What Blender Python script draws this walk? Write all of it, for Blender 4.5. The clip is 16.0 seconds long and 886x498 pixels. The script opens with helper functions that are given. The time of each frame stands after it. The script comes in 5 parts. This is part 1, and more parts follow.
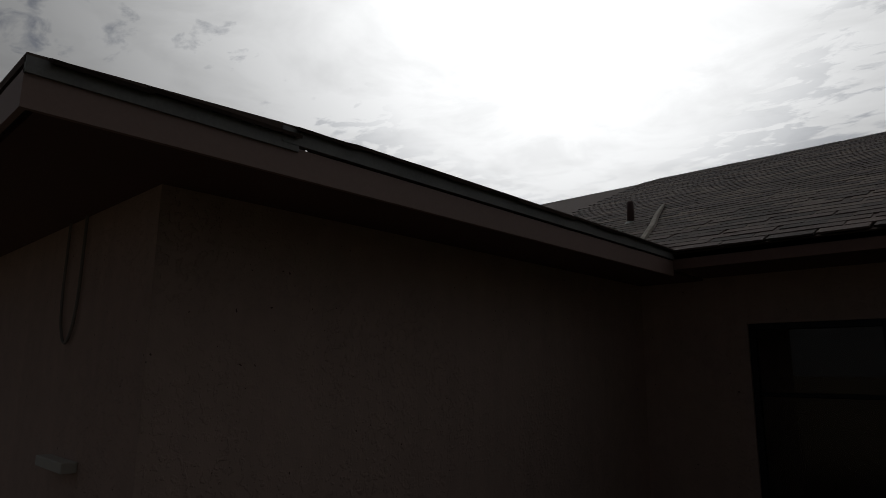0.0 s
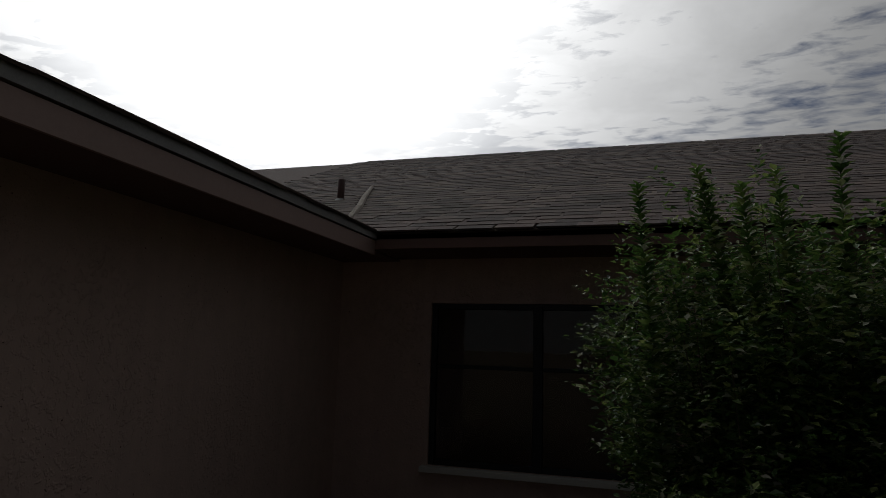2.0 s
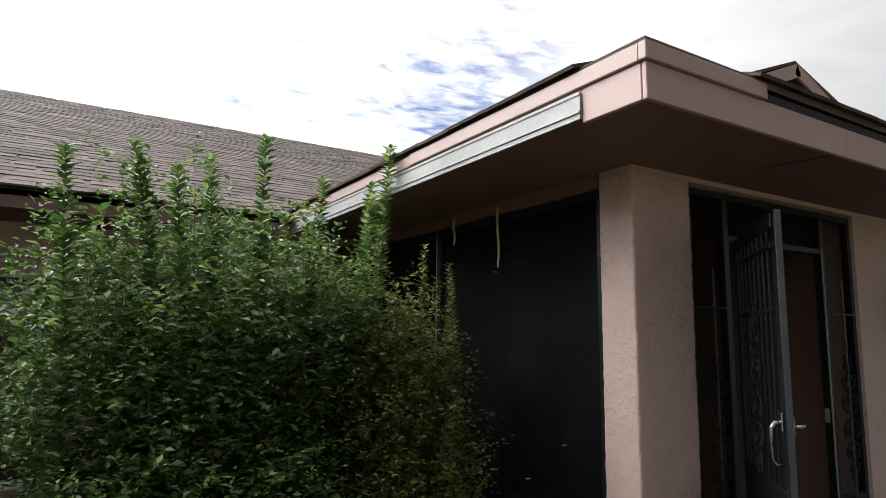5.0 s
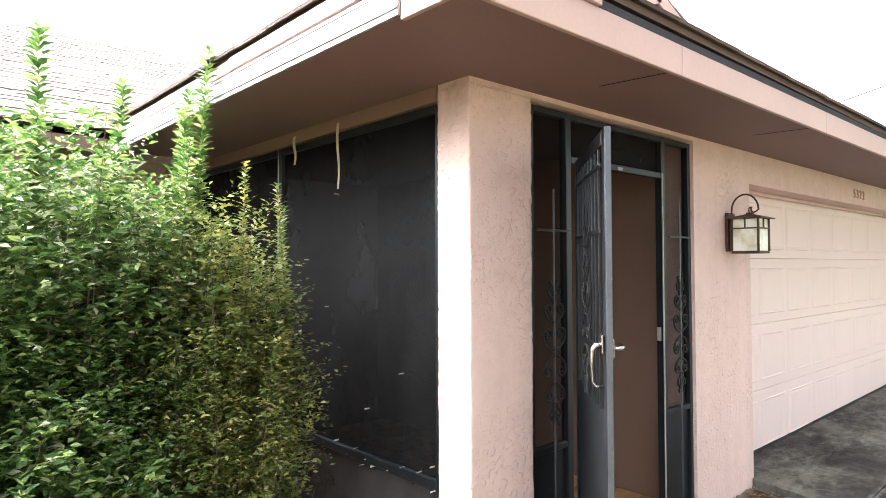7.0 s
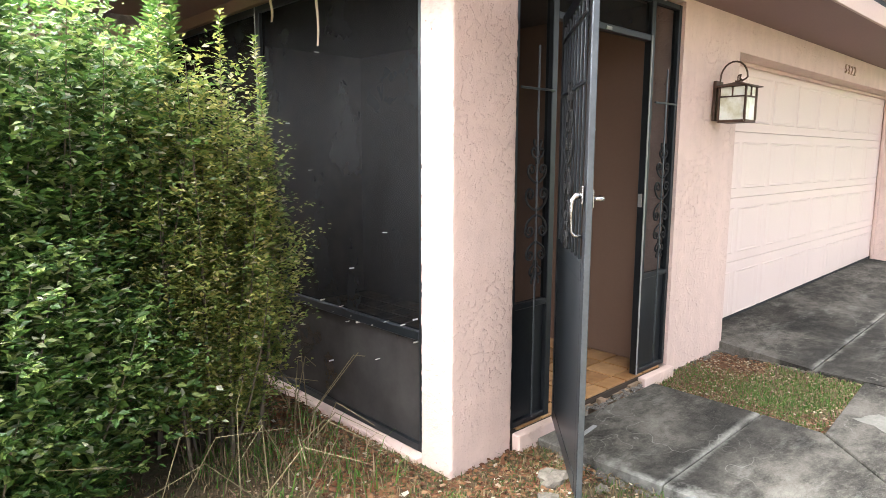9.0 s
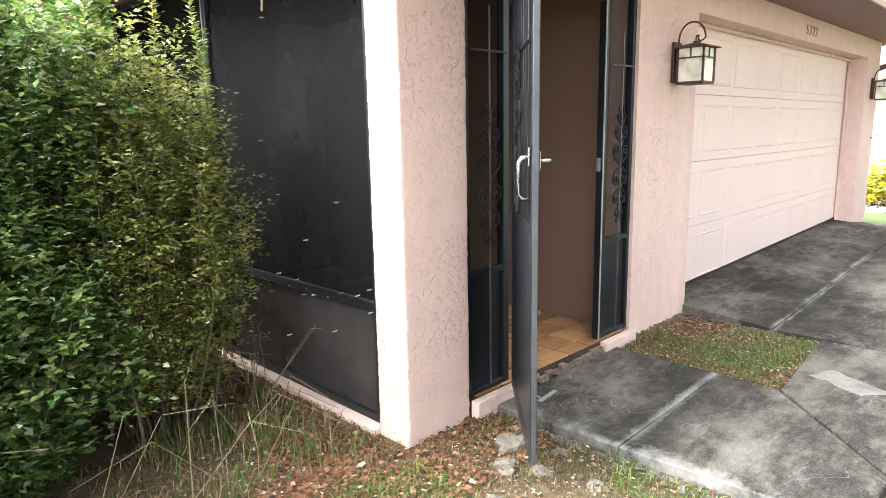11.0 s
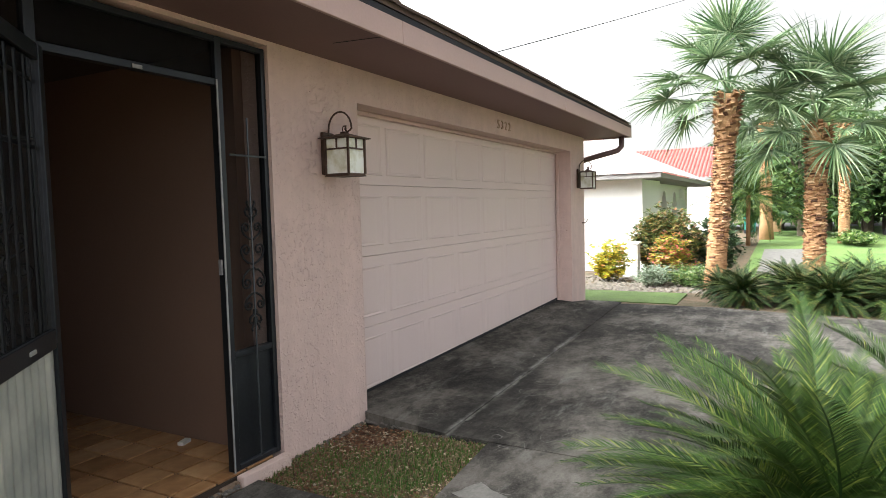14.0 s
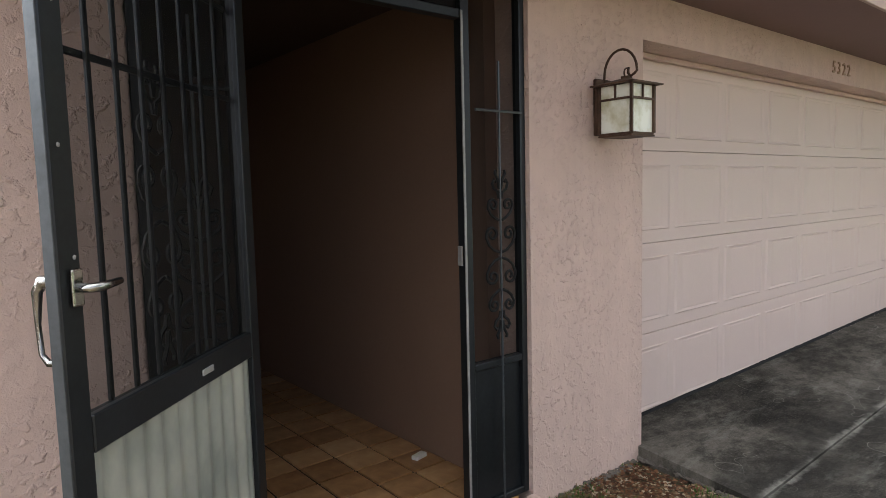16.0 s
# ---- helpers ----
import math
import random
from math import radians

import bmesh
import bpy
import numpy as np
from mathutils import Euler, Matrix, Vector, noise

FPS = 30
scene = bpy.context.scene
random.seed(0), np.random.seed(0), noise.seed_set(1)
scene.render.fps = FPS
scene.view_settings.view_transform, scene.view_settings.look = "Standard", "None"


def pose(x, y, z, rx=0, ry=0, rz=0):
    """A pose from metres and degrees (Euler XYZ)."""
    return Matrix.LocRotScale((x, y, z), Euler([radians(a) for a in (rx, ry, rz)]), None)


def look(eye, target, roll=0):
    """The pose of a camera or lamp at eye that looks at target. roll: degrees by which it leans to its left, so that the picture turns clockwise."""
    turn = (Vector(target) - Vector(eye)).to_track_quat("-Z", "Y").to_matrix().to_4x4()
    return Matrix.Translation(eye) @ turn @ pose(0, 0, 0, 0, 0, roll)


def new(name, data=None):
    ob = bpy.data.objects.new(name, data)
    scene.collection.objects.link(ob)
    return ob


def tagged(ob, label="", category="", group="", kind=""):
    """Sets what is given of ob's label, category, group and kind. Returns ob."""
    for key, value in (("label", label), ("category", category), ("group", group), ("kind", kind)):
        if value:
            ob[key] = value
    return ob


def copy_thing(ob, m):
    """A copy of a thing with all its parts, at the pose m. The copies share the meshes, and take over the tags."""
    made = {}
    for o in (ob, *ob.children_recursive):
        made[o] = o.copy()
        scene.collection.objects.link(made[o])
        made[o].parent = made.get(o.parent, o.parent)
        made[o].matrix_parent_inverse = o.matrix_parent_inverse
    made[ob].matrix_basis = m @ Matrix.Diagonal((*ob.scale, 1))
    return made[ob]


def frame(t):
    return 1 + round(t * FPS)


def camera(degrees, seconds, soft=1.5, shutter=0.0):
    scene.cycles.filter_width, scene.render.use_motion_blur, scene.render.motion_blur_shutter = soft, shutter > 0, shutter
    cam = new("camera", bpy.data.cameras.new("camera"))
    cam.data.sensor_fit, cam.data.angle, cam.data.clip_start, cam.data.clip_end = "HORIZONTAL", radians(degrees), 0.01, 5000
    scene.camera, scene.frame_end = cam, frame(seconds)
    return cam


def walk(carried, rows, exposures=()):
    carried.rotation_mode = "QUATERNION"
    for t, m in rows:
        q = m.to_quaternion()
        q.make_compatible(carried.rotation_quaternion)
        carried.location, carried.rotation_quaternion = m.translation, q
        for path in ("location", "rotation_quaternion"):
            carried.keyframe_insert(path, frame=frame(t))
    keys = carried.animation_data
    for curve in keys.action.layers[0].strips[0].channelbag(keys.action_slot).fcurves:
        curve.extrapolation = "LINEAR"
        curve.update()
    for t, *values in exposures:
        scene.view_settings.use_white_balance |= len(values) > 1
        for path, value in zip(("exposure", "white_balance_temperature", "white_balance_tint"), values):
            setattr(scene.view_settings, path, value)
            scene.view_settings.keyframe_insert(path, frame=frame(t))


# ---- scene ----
cam = camera(69.8, 16.0, soft=0.7)
STAND = [  # the turn at the courtyard: seconds, pitch, roll, yaw
    (0.0, 10.8, -0.5, 43.5), (0.5, 10.7, -1.7, 38.3), (1.0, 9.9, -2.2, 31.3), (1.5, 9.0, -2.26, 24.0),
    (2.0, 8.8, -1.7, 16.95), (2.5, 9.1, -1.5, 8.7), (3.0, 9.2, -1.5, 0.4), (3.5, 8.85, -1.1, -8.5),
    (4.0, 8.27, -1.41, -16.4), (4.5, 8.35, -1.05, -24.05), (5.0, 7.92, -0.6, -31.8), (5.2, 7.65, -0.3, -34.9)]
WALKED = [  # seconds, eye, point looked at, roll
    (7.5, (-1.822, -1.917, 1.544), (-0.475, -0.439, 1.523), 0.1),
    (8.0, (-1.891, -1.958, 1.489), (-0.531, -0.497, 1.371), -0.0),
    (8.5, (-1.896, -1.987, 1.441), (-0.548, -0.528, 1.206), -0.2),
    (8.7, (-1.887, -1.943, 1.424), (-0.537, -0.49, 1.164), -0.0),
    (10.8, (-1.828, -1.974, 1.366), (-0.455, -0.572, 0.979), -1.0),
    (11.0, (-1.755, -1.998, 1.365), (-0.367, -0.607, 0.995), -1.1),
    (11.5, (-1.548, -2.091, 1.385), (-0.11, -0.74, 1.061), -0.6),
    (12.0, (-1.255, -2.097, 1.369), (0.298, -0.864, 1.108), 0.0),
    (12.5, (-1.048, -2.194, 1.403), (0.514, -0.964, 1.189), -1.4),
    (13.0, (-0.832, -2.375, 1.428), (0.735, -1.147, 1.234), 0.3),
    (13.5, (-0.741, -2.465, 1.437), (0.95, -1.41, 1.275), -0.3),
    (14.0, (-0.733, -2.509, 1.418), (1.028, -1.569, 1.288), -1.5),
    (14.5, (-0.679, -2.483, 1.438), (1.065, -1.504, 1.403), -1.9),
    (15.0, (-0.58, -2.417, 1.444), (1.02, -1.217, 1.457), -1.7),
    (15.5, (-0.311, -2.15, 1.407), (1.131, -0.764, 1.413), -1.4),
    (16.0, (-0.039, -1.891, 1.404), (1.21, -0.34, 1.22), -1.4)]
EXPOSURES = [(0.0, -7.0), (1.0, -6.95), (2.0, -6.6), (3.0, -5.65), (3.5, -5.2), (4.0, -4.55), (5.0, -3.55), (5.2, -3.25), (7.3, -0.7),
             (8.7, -0.65), (11.0, -0.65), (11.5, -0.9), (12.0, -1.1), (12.5, -1.2), (13.5, -1.8), (14.5, -2.1), (15.0, -2.05), (16.0, -1.85)]
walk(cam, [(t, pose(-2.227, -1.964, 1.56, 90 + p, r, y)) for t, p, r, y in STAND]
     + [(t, look(e, g, r)) for t, e, g, r in WALKED], EXPOSURES)

# ---- sky and sun: thin bright cloud, the sun behind it in the north-west ----
SUN_AZ, SUN_EL = 32.0, 37.0          # degrees to the left of +y, degrees up
world = bpy.data.worlds.new("sky")
scene.world = world
world.use_nodes = True


class Nodes:
    """Short hand for building a node tree."""

    def __init__(self, tree):
        self.tree = tree
        tree.nodes.clear()

    def add(self, kind, **values):
        n = self.tree.nodes.new(kind)
        for key, value in values.items():
            setattr(n, key, value)
        return n

    def link(self, a, b):
        self.tree.links.new(a, b)

    def ramp(self, fac, *stops):
        n = self.add("ShaderNodeValToRGB")
        while len(n.color_ramp.elements) < len(stops):
            n.color_ramp.elements.new(0.5)
        for e, (p, c) in zip(n.color_ramp.elements, stops):
            e.position = p
            e.color = (c, c, c, 1) if isinstance(c, (int, float)) else (*c, 1)
        self.link(fac, n.inputs[0])
        return n.outputs[0]

    def mix(self, fac, a, b, how="MIX"):
        n = self.add("ShaderNodeMix", data_type="RGBA", blend_type=how)
        for socket, value in ((n.inputs[0], fac), (n.inputs[6], a), (n.inputs[7], b)):
            if isinstance(value, bpy.types.NodeSocket):
                self.link(value, socket)
            elif isinstance(value, (int, float)):
                socket.default_value = value if socket is n.inputs[0] else (value, value, value, 1)
            else:
                socket.default_value = (*value, 1)
        return n.outputs[2]

    def math(self, how, a, b=0.0):
        n = self.add("ShaderNodeMath", operation=how)
        for socket, value in ((n.inputs[0], a), (n.inputs[1], b)):
            if isinstance(value, bpy.types.NodeSocket):
                self.link(value, socket)
            else:
                socket.default_value = value
        return n.outputs[0]

    def noise(self, vector, scale, detail=4.0, rough=0.55, distortion=0.0):
        n = self.add("ShaderNodeTexNoise")
        n.inputs["Scale"].default_value, n.inputs["Detail"].default_value = scale, detail
        n.inputs["Roughness"].default_value, n.inputs["Distortion"].default_value = rough, distortion
        self.link(vector, n.inputs["Vector"])
        return n.outputs["Fac"]

    def mapping(self, vector, scale=(1, 1, 1), rot=(0, 0, 0)):
        n = self.add("ShaderNodeMapping")
        n.inputs["Scale"].default_value = scale
        n.inputs["Rotation"].default_value = [radians(a) for a in rot]
        self.link(vector, n.inputs["Vector"])
        return n.outputs[0]


w = Nodes(world.node_tree)
sun_dir = Vector((-math.sin(radians(SUN_AZ)) * math.cos(radians(SUN_EL)), math.cos(radians(SUN_AZ)) * math.cos(radians(SUN_EL)), math.sin(radians(SUN_EL))))
coords = w.add("ShaderNodeTexCoord").outputs["Generated"]
air = w.add("ShaderNodeTexSky", sky_type="NISHITA", sun_disc=False, sun_elevation=radians(SUN_EL), sun_rotation=radians(-SUN_AZ),
            air_density=1.0, dust_density=1.5, ozone_density=1.5)
# cloud layer: direction divided by its height, so that it lies flat overhead
parts = w.add("ShaderNodeSeparateXYZ")
w.link(coords, parts.inputs[0])
height = w.math("MAXIMUM", parts.outputs[2], 0.15)
flat = w.add("ShaderNodeCombineXYZ")
w.link(w.math("DIVIDE", parts.outputs[0], height), flat.inputs[0])
w.link(w.math("DIVIDE", parts.outputs[1], height), flat.inputs[1])
puffs = w.noise(w.mapping(flat.outputs[0], (1.0, 1.7, 1.0), (0, 0, 35)), 5.5, 6.0, 0.6, 0.35)
sheet = w.noise(flat.outputs[0], 0.7, 3.0, 0.5)
cover = w.ramp(w.math("ADD", w.math("MULTIPLY", puffs, 0.55), w.math("MULTIPLY", sheet, 0.75)), (0.45, 0.0), (0.64, 1.0))
near = w.add("ShaderNodeVectorMath", operation="DOT_PRODUCT")
w.link(coords, near.inputs[0])
near.inputs[1].default_value = sun_dir
glow = w.math("POWER", w.math("MAXIMUM", near.outputs["Value"], 0.0), 8.0)
wide = w.math("POWER", w.math("MAXIMUM", w.math("MULTIPLY", w.math("ADD", near.outputs["Value"], 0.30), 0.77), 0.0), 1.3)
white = w.math("ADD", w.math("ADD", w.math("MULTIPLY", glow, 1450.0), w.math("MULTIPLY", wide, 225.0)), 14.0)
billow = w.ramp(w.noise(flat.outputs[0], 2.3, 5.0, 0.6, 0.4), (0.36, 0.93), (0.56, 1.05))
white = w.math("MULTIPLY", white, billow)
low_haze = w.ramp(parts.outputs[2], (0.15, 1.0), (0.26, 0.0))
bank = w.ramp(parts.outputs[0], (0.50, 0.0), (0.66, 1.0))
white = w.math("ADD", white, w.math("MULTIPLY", w.math("MAXIMUM", low_haze, bank), 28.0))
tone = w.add("ShaderNodeVectorMath", operation="SCALE")
tone.inputs[0].default_value = (0.98, 0.99, 1.0)
w.link(white, tone.inputs["Scale"])
cloudy = w.math("MAXIMUM", w.math("MAXIMUM", w.math("MAXIMUM", cover, bank), low_haze), w.math("MINIMUM", w.math("MULTIPLY", glow, 1.6), 1.0))
blue = w.add("ShaderNodeVectorMath", operation="MULTIPLY")
w.link(air.outputs[0], blue.inputs[0])
blue.inputs[1].default_value = (5.0, 8.6, 14.5)
mixed = w.mix(cloudy, blue.outputs[0], tone.outputs[0])
ground_glow = w.add("ShaderNodeBackground")
ground_glow.inputs[1].default_value = 0.10
w.link(mixed, ground_glow.inputs[0])
w.link(ground_glow.outputs[0], w.add("ShaderNodeOutputWorld").inputs[0])

sun = bpy.data.lights.new("sun", "SUN")
sun.energy, sun.angle, sun.color = 0.5, radians(9), (1.0, 0.95, 0.87)
sun_lamp = new("sun", sun)
sun_lamp.matrix_world = look(sun_dir * 60, (0, 0, 0))

# ---- materials ----


def material(name, build, rough=0.8, metal=0.0, coat=0.0):
    """A material whose colour, bump height and roughness come from build(nodes, position)."""
    m = bpy.data.materials.new(name)
    m.use_nodes = True
    n = Nodes(m.node_tree)
    pos = n.add("ShaderNodeTexCoord").outputs["Object"]
    out, bsdf = n.add("ShaderNodeOutputMaterial"), n.add("ShaderNodeBsdfPrincipled")
    n.link(bsdf.outputs[0], out.inputs[0])
    bsdf.inputs["Roughness"].default_value, bsdf.inputs["Metallic"].default_value = rough, metal
    bsdf.inputs["Coat Weight"].default_value = coat
    made = build(n, pos)
    colour, bump, depth = (made + (None, 0.0))[:3] if isinstance(made, tuple) else (made, None, 0.0)
    if isinstance(colour, bpy.types.NodeSocket):
        n.link(colour, bsdf.inputs["Base Color"])
    else:
        bsdf.inputs["Base Color"].default_value = (*colour, 1)
    if bump is not None:
        b = n.add("ShaderNodeBump")
        b.inputs["Distance"].default_value = depth
        b.inputs["Strength"].default_value = 1.0
        n.link(bump, b.inputs["Height"])
        n.link(b.outputs[0], bsdf.inputs["Normal"])
    if len(made) > 3 if isinstance(made, tuple) else False:
        n.link(made[3], bsdf.inputs["Roughness"])
    return m


def shade(c, k):
    return tuple(min(1.0, v * k) for v in c)


def mottled(c, amount=0.12, big=1.3, small=28.0, bump=0.0015):
    """Paint or plaster with stains and grain."""
    def build(n, pos):
        a = n.noise(pos, big, 5.0, 0.6, 0.4)
        b = n.noise(pos, small, 4.0, 0.6)
        f = n.math("ADD", n.math("MULTIPLY", a, 0.65), n.math("MULTIPLY", b, 0.35))
        col = n.ramp(f, (0.3, shade(c, 1 - amount)), (0.7, shade(c, 1 + amount)))
        return col, b, bump
    return build


def stucco_look(c):
    """Painted knock-down stucco: flat islands on a rough ground, small pits, faint runs."""
    def build(n, pos):
        warp = n.noise(pos, 9.0, 3.0, 0.5)
        isl = n.ramp(n.noise(pos, 34.0, 4.0, 0.5, 0.25), (0.52, 0.0), (0.64, 1.0))
        heavy = n.ramp(n.noise(pos, 1.5, 2.0, 0.5), (0.40, 0.2), (0.62, 1.0))
        grain = n.noise(pos, 130.0, 3.0, 0.6)
        h = n.math("ADD", n.math("MULTIPLY", isl, heavy), n.math("MULTIPLY", grain, 0.35))
        runs = n.noise(n.mapping(pos, (7.0, 7.0, 0.5)), 1.0, 4.0, 0.6)
        f = n.math("ADD", n.math("MULTIPLY", runs, 0.5), n.math("MULTIPLY", warp, 0.5))
        col = n.ramp(f, (0.32, shade(c, 0.9)), (0.68, shade(c, 1.06)))
        pits = n.ramp(n.noise(pos, 55.0, 1.0, 0.3), (0.18, 1.0), (0.21, 0.0))
        return n.mix(pits, col, (0.16, 0.10, 0.09)), h, 0.0048
    return build


PINK = (0.63, 0.472, 0.415)
stucco = material("pink_stucco", stucco_look(PINK), 0.85)
fascia_paint = material("pink_fascia_paint", mottled((0.41, 0.285, 0.255), 0.10, 0.8, 60, 0.0004), 0.5)
# the shade under the eaves is put into this mauve
shaded_mauve = material("mauve_with_eave_shade", mottled((0.20, 0.118, 0.112), 0.08, 0.7, 45, 0.0006), 0.7)
# near-black brown: the gloom below the porch ceiling is in the colour
shaded_porch_brown = material("brown_board_with_porch_shade", mottled((0.06, 0.038, 0.03), 0.15, 0.7, 45, 0.0006), 0.8)
garage_paint = material("pale_garage_paint", mottled((0.71, 0.575, 0.53), 0.05, 0.6, 90, 0.0003), 0.5)
# tan lowered in colour to carry the dimness inside the entry
shaded_entry_tan = material("tan_with_entry_shade", mottled((0.205, 0.125, 0.09), 0.07, 0.9, 50, 0.0008), 0.8)
white_paint = material("white_house_paint", mottled((0.72, 0.71, 0.67), 0.05, 0.5, 20, 0.001), 0.75)
dark_metal = material("dark_bronze_metal", mottled((0.025, 0.029, 0.034), 0.30, 3.0, 60, 0.0003), 0.38, 0.6)
bare_alu = material("bare_aluminium", mottled((0.30, 0.30, 0.295), 0.25, 3.0, 70, 0.0006), 0.6, 0.3)
chrome = material("worn_chrome", mottled((0.36, 0.36, 0.355), 0.25, 8.0, 90, 0.0003), 0.25, 1.0)
rust = material("rusty_lamp_metal", mottled((0.085, 0.05, 0.035), 0.5, 9.0, 120, 0.0006), 0.6, 0.5)
black_rubber = material("black_rubber", mottled((0.015, 0.015, 0.016), 0.2), 0.8)


def shingle_look(n, pos):
    r = n.math("FRACT", n.math("ADD", n.add("ShaderNodeObjectInfo").outputs["Random"], n.add("ShaderNodeNewGeometry").outputs["Random Per Island"]))
    g = n.noise(pos, 160.0, 2.0, 0.7)
    col = n.ramp(r, (0.0, (0.055, 0.040, 0.034)), (0.5, (0.115, 0.080, 0.068)), (1.0, (0.20, 0.142, 0.118)))
    return n.mix(n.math("MULTIPLY", g, 0.6), col, (0.05, 0.042, 0.04)), g, 0.002


shingle = material("brown_asphalt_shingle", shingle_look, 0.92)


def concrete_look(n, pos):
    big = n.noise(pos, 0.6, 10.0, 0.74, 0.1)
    mould = n.noise(n.mapping(pos, (1.0, 1.8, 1.0)), 1.3, 10.0, 0.82, 0.1)
    streak = n.noise(n.mapping(pos, (1.6, 6.0, 1.0), (0, 0, 62)), 1.0, 9.0, 0.75)
    grain = n.noise(pos, 70.0, 4.0, 0.7)
    base = n.ramp(n.math("ADD", n.math("MULTIPLY", big, 0.5), n.math("MULTIPLY", mould, 0.5)), (0.43, (0.008, 0.0072, 0.0062)), (0.485, (0.036, 0.033, 0.028)), (0.54, (0.092, 0.085, 0.073)), (0.65, (0.19, 0.176, 0.152)))
    col = n.mix(n.ramp(streak, (0.55, 0.0), (0.74, 0.5)), base, (0.25, 0.255, 0.228))
    speck = n.ramp(n.noise(pos, 90.0, 4.0, 0.7), (0.54, 0.0), (0.74, 0.32))
    col = n.mix(speck, col, (0.24, 0.225, 0.195))
    pores = n.ramp(n.noise(pos, 150.0, 3.0, 0.7), (0.36, 0.35), (0.46, 0.0))
    col = n.mix(pores, col, (0.012, 0.011, 0.010))
    axes = n.add("ShaderNodeSeparateXYZ")
    n.link(pos, axes.inputs[0])
    off = n.math("ABSOLUTE", n.math("ADD", n.math("ADD", n.math("SUBTRACT", axes.outputs[1], n.math("MULTIPLY", axes.outputs[0], 0.031)), 0.742), n.math("MULTIPLY", n.math("SUBTRACT", n.noise(pos, 3.0, 3.0), 0.5), 0.09)))
    rag = n.math("ADD", off, n.math("MULTIPLY", n.math("SUBTRACT", n.noise(pos, 26.0, 5.0, 0.7), 0.5), 0.06))
    wiped = n.math("MULTIPLY", n.ramp(rag, (0.0, 0.5), (0.036, 0.0)), n.ramp(n.noise(pos, 2.2, 3.0), (0.38, 0.15), (0.55, 1.0)))
    wiped = n.math("MULTIPLY", wiped, n.ramp(n.math("MULTIPLY", axes.outputs[0], 0.1), (0.56, 1.0), (0.62, 0.0)))
    creep = n.math("ADD", off, n.math("MULTIPLY", n.noise(pos, 2.6, 7.0, 0.7), 0.75))
    col = n.mix(n.ramp(creep, (0.34, 0.9), (0.66, 0.0)), col, (0.012, 0.011, 0.010))
    col = n.mix(wiped, col, (0.36, 0.35, 0.32))
    cracks = n.add("ShaderNodeTexVoronoi", feature="DISTANCE_TO_EDGE")
    cracks.inputs["Scale"].default_value = 1.7
    warp = n.add("ShaderNodeVectorMath", operation="ADD")
    nn = n.add("ShaderNodeTexNoise")
    nn.inputs["Scale"].default_value = 3.0
    n.link(pos, nn.inputs["Vector"])
    n.link(pos, warp.inputs[0])
    n.link(nn.outputs["Color"], warp.inputs[1])
    n.link(warp.outputs[0], cracks.inputs["Vector"])
    scratch = n.math("MULTIPLY", n.ramp(cracks.outputs["Distance"], (0.0, 1.0), (0.006, 0.0)), n.ramp(n.noise(pos, 1.4, 2.0), (0.5, 0.0), (0.6, 0.4)))
    col = n.mix(scratch, col, (0.33, 0.32, 0.295))
    # the free edge beside the grass is worn pale
    rim = n.math("ADD", n.math("ADD", axes.outputs[0], n.math("MULTIPLY", axes.outputs[1], 0.06)), n.math("MULTIPLY", n.math("SUBTRACT", n.noise(pos, 5.0, 7.0, 0.72), 0.5), 0.55))
    col = n.mix(n.ramp(rim, (0.46, 0.8), (0.60, 0.0)), col, (0.27, 0.265, 0.245))
    return col, grain, 0.002


concrete = material("mouldy_concrete", concrete_look, 0.95)
concrete.node_tree.nodes["Principled BSDF"].inputs["Specular IOR Level"].default_value = 0.25
pale_concrete = material("pale_worn_concrete", mottled((0.14, 0.133, 0.12), 0.45, 7.0, 60, 0.0015), 0.9)


def ground_look(n, pos):
    a = n.noise(pos, 1.7, 6.0, 0.65, 0.3)
    b = n.noise(pos, 38.0, 5.0, 0.75)
    f = n.math("ADD", n.math("MULTIPLY", a, 0.6), n.math("MULTIPLY", b, 0.4))
    col = n.ramp(f, (0.36, (0.04, 0.06, 0.018)), (0.46, (0.075, 0.06, 0.03)), (0.55, (0.12, 0.078, 0.045)), (0.68, (0.20, 0.14, 0.09)))
    return col, b, 0.02


def lawn_look(n, pos):
    a = n.noise(pos, 0.4, 5.0, 0.6)
    b = n.noise(pos, 30.0, 4.0, 0.75)
    f = n.math("ADD", n.math("MULTIPLY", a, 0.6), n.math("MULTIPLY", b, 0.4))
    return n.ramp(f, (0.35, (0.05, 0.11, 0.02)), (0.65, (0.14, 0.22, 0.05))), b, 0.02


soil = material("dry_grass_ground", ground_look, 0.95)
lawn_mat = material("far_lawn", lawn_look, 0.95)


def tile_look(n, pos):
    r = n.math("FRACT", n.math("ADD", n.add("ShaderNodeObjectInfo").outputs["Random"], n.add("ShaderNodeNewGeometry").outputs["Random Per Island"]))
    a = n.noise(pos, 7.0, 5.0, 0.6, 0.5)
    f = n.math("ADD", n.math("MULTIPLY", r, 0.3), n.math("MULTIPLY", a, 0.8))
    return n.ramp(f, (0.3, (0.22, 0.10, 0.038)), (0.6, (0.44, 0.25, 0.115)), (0.85, (0.56, 0.37, 0.20))), a, 0.001


tile_mat = material("tan_ceramic_tile", tile_look, 0.35)
grout = material("dark_grout", mottled((0.035, 0.022, 0.014), 0.3, 4, 60), 0.95)


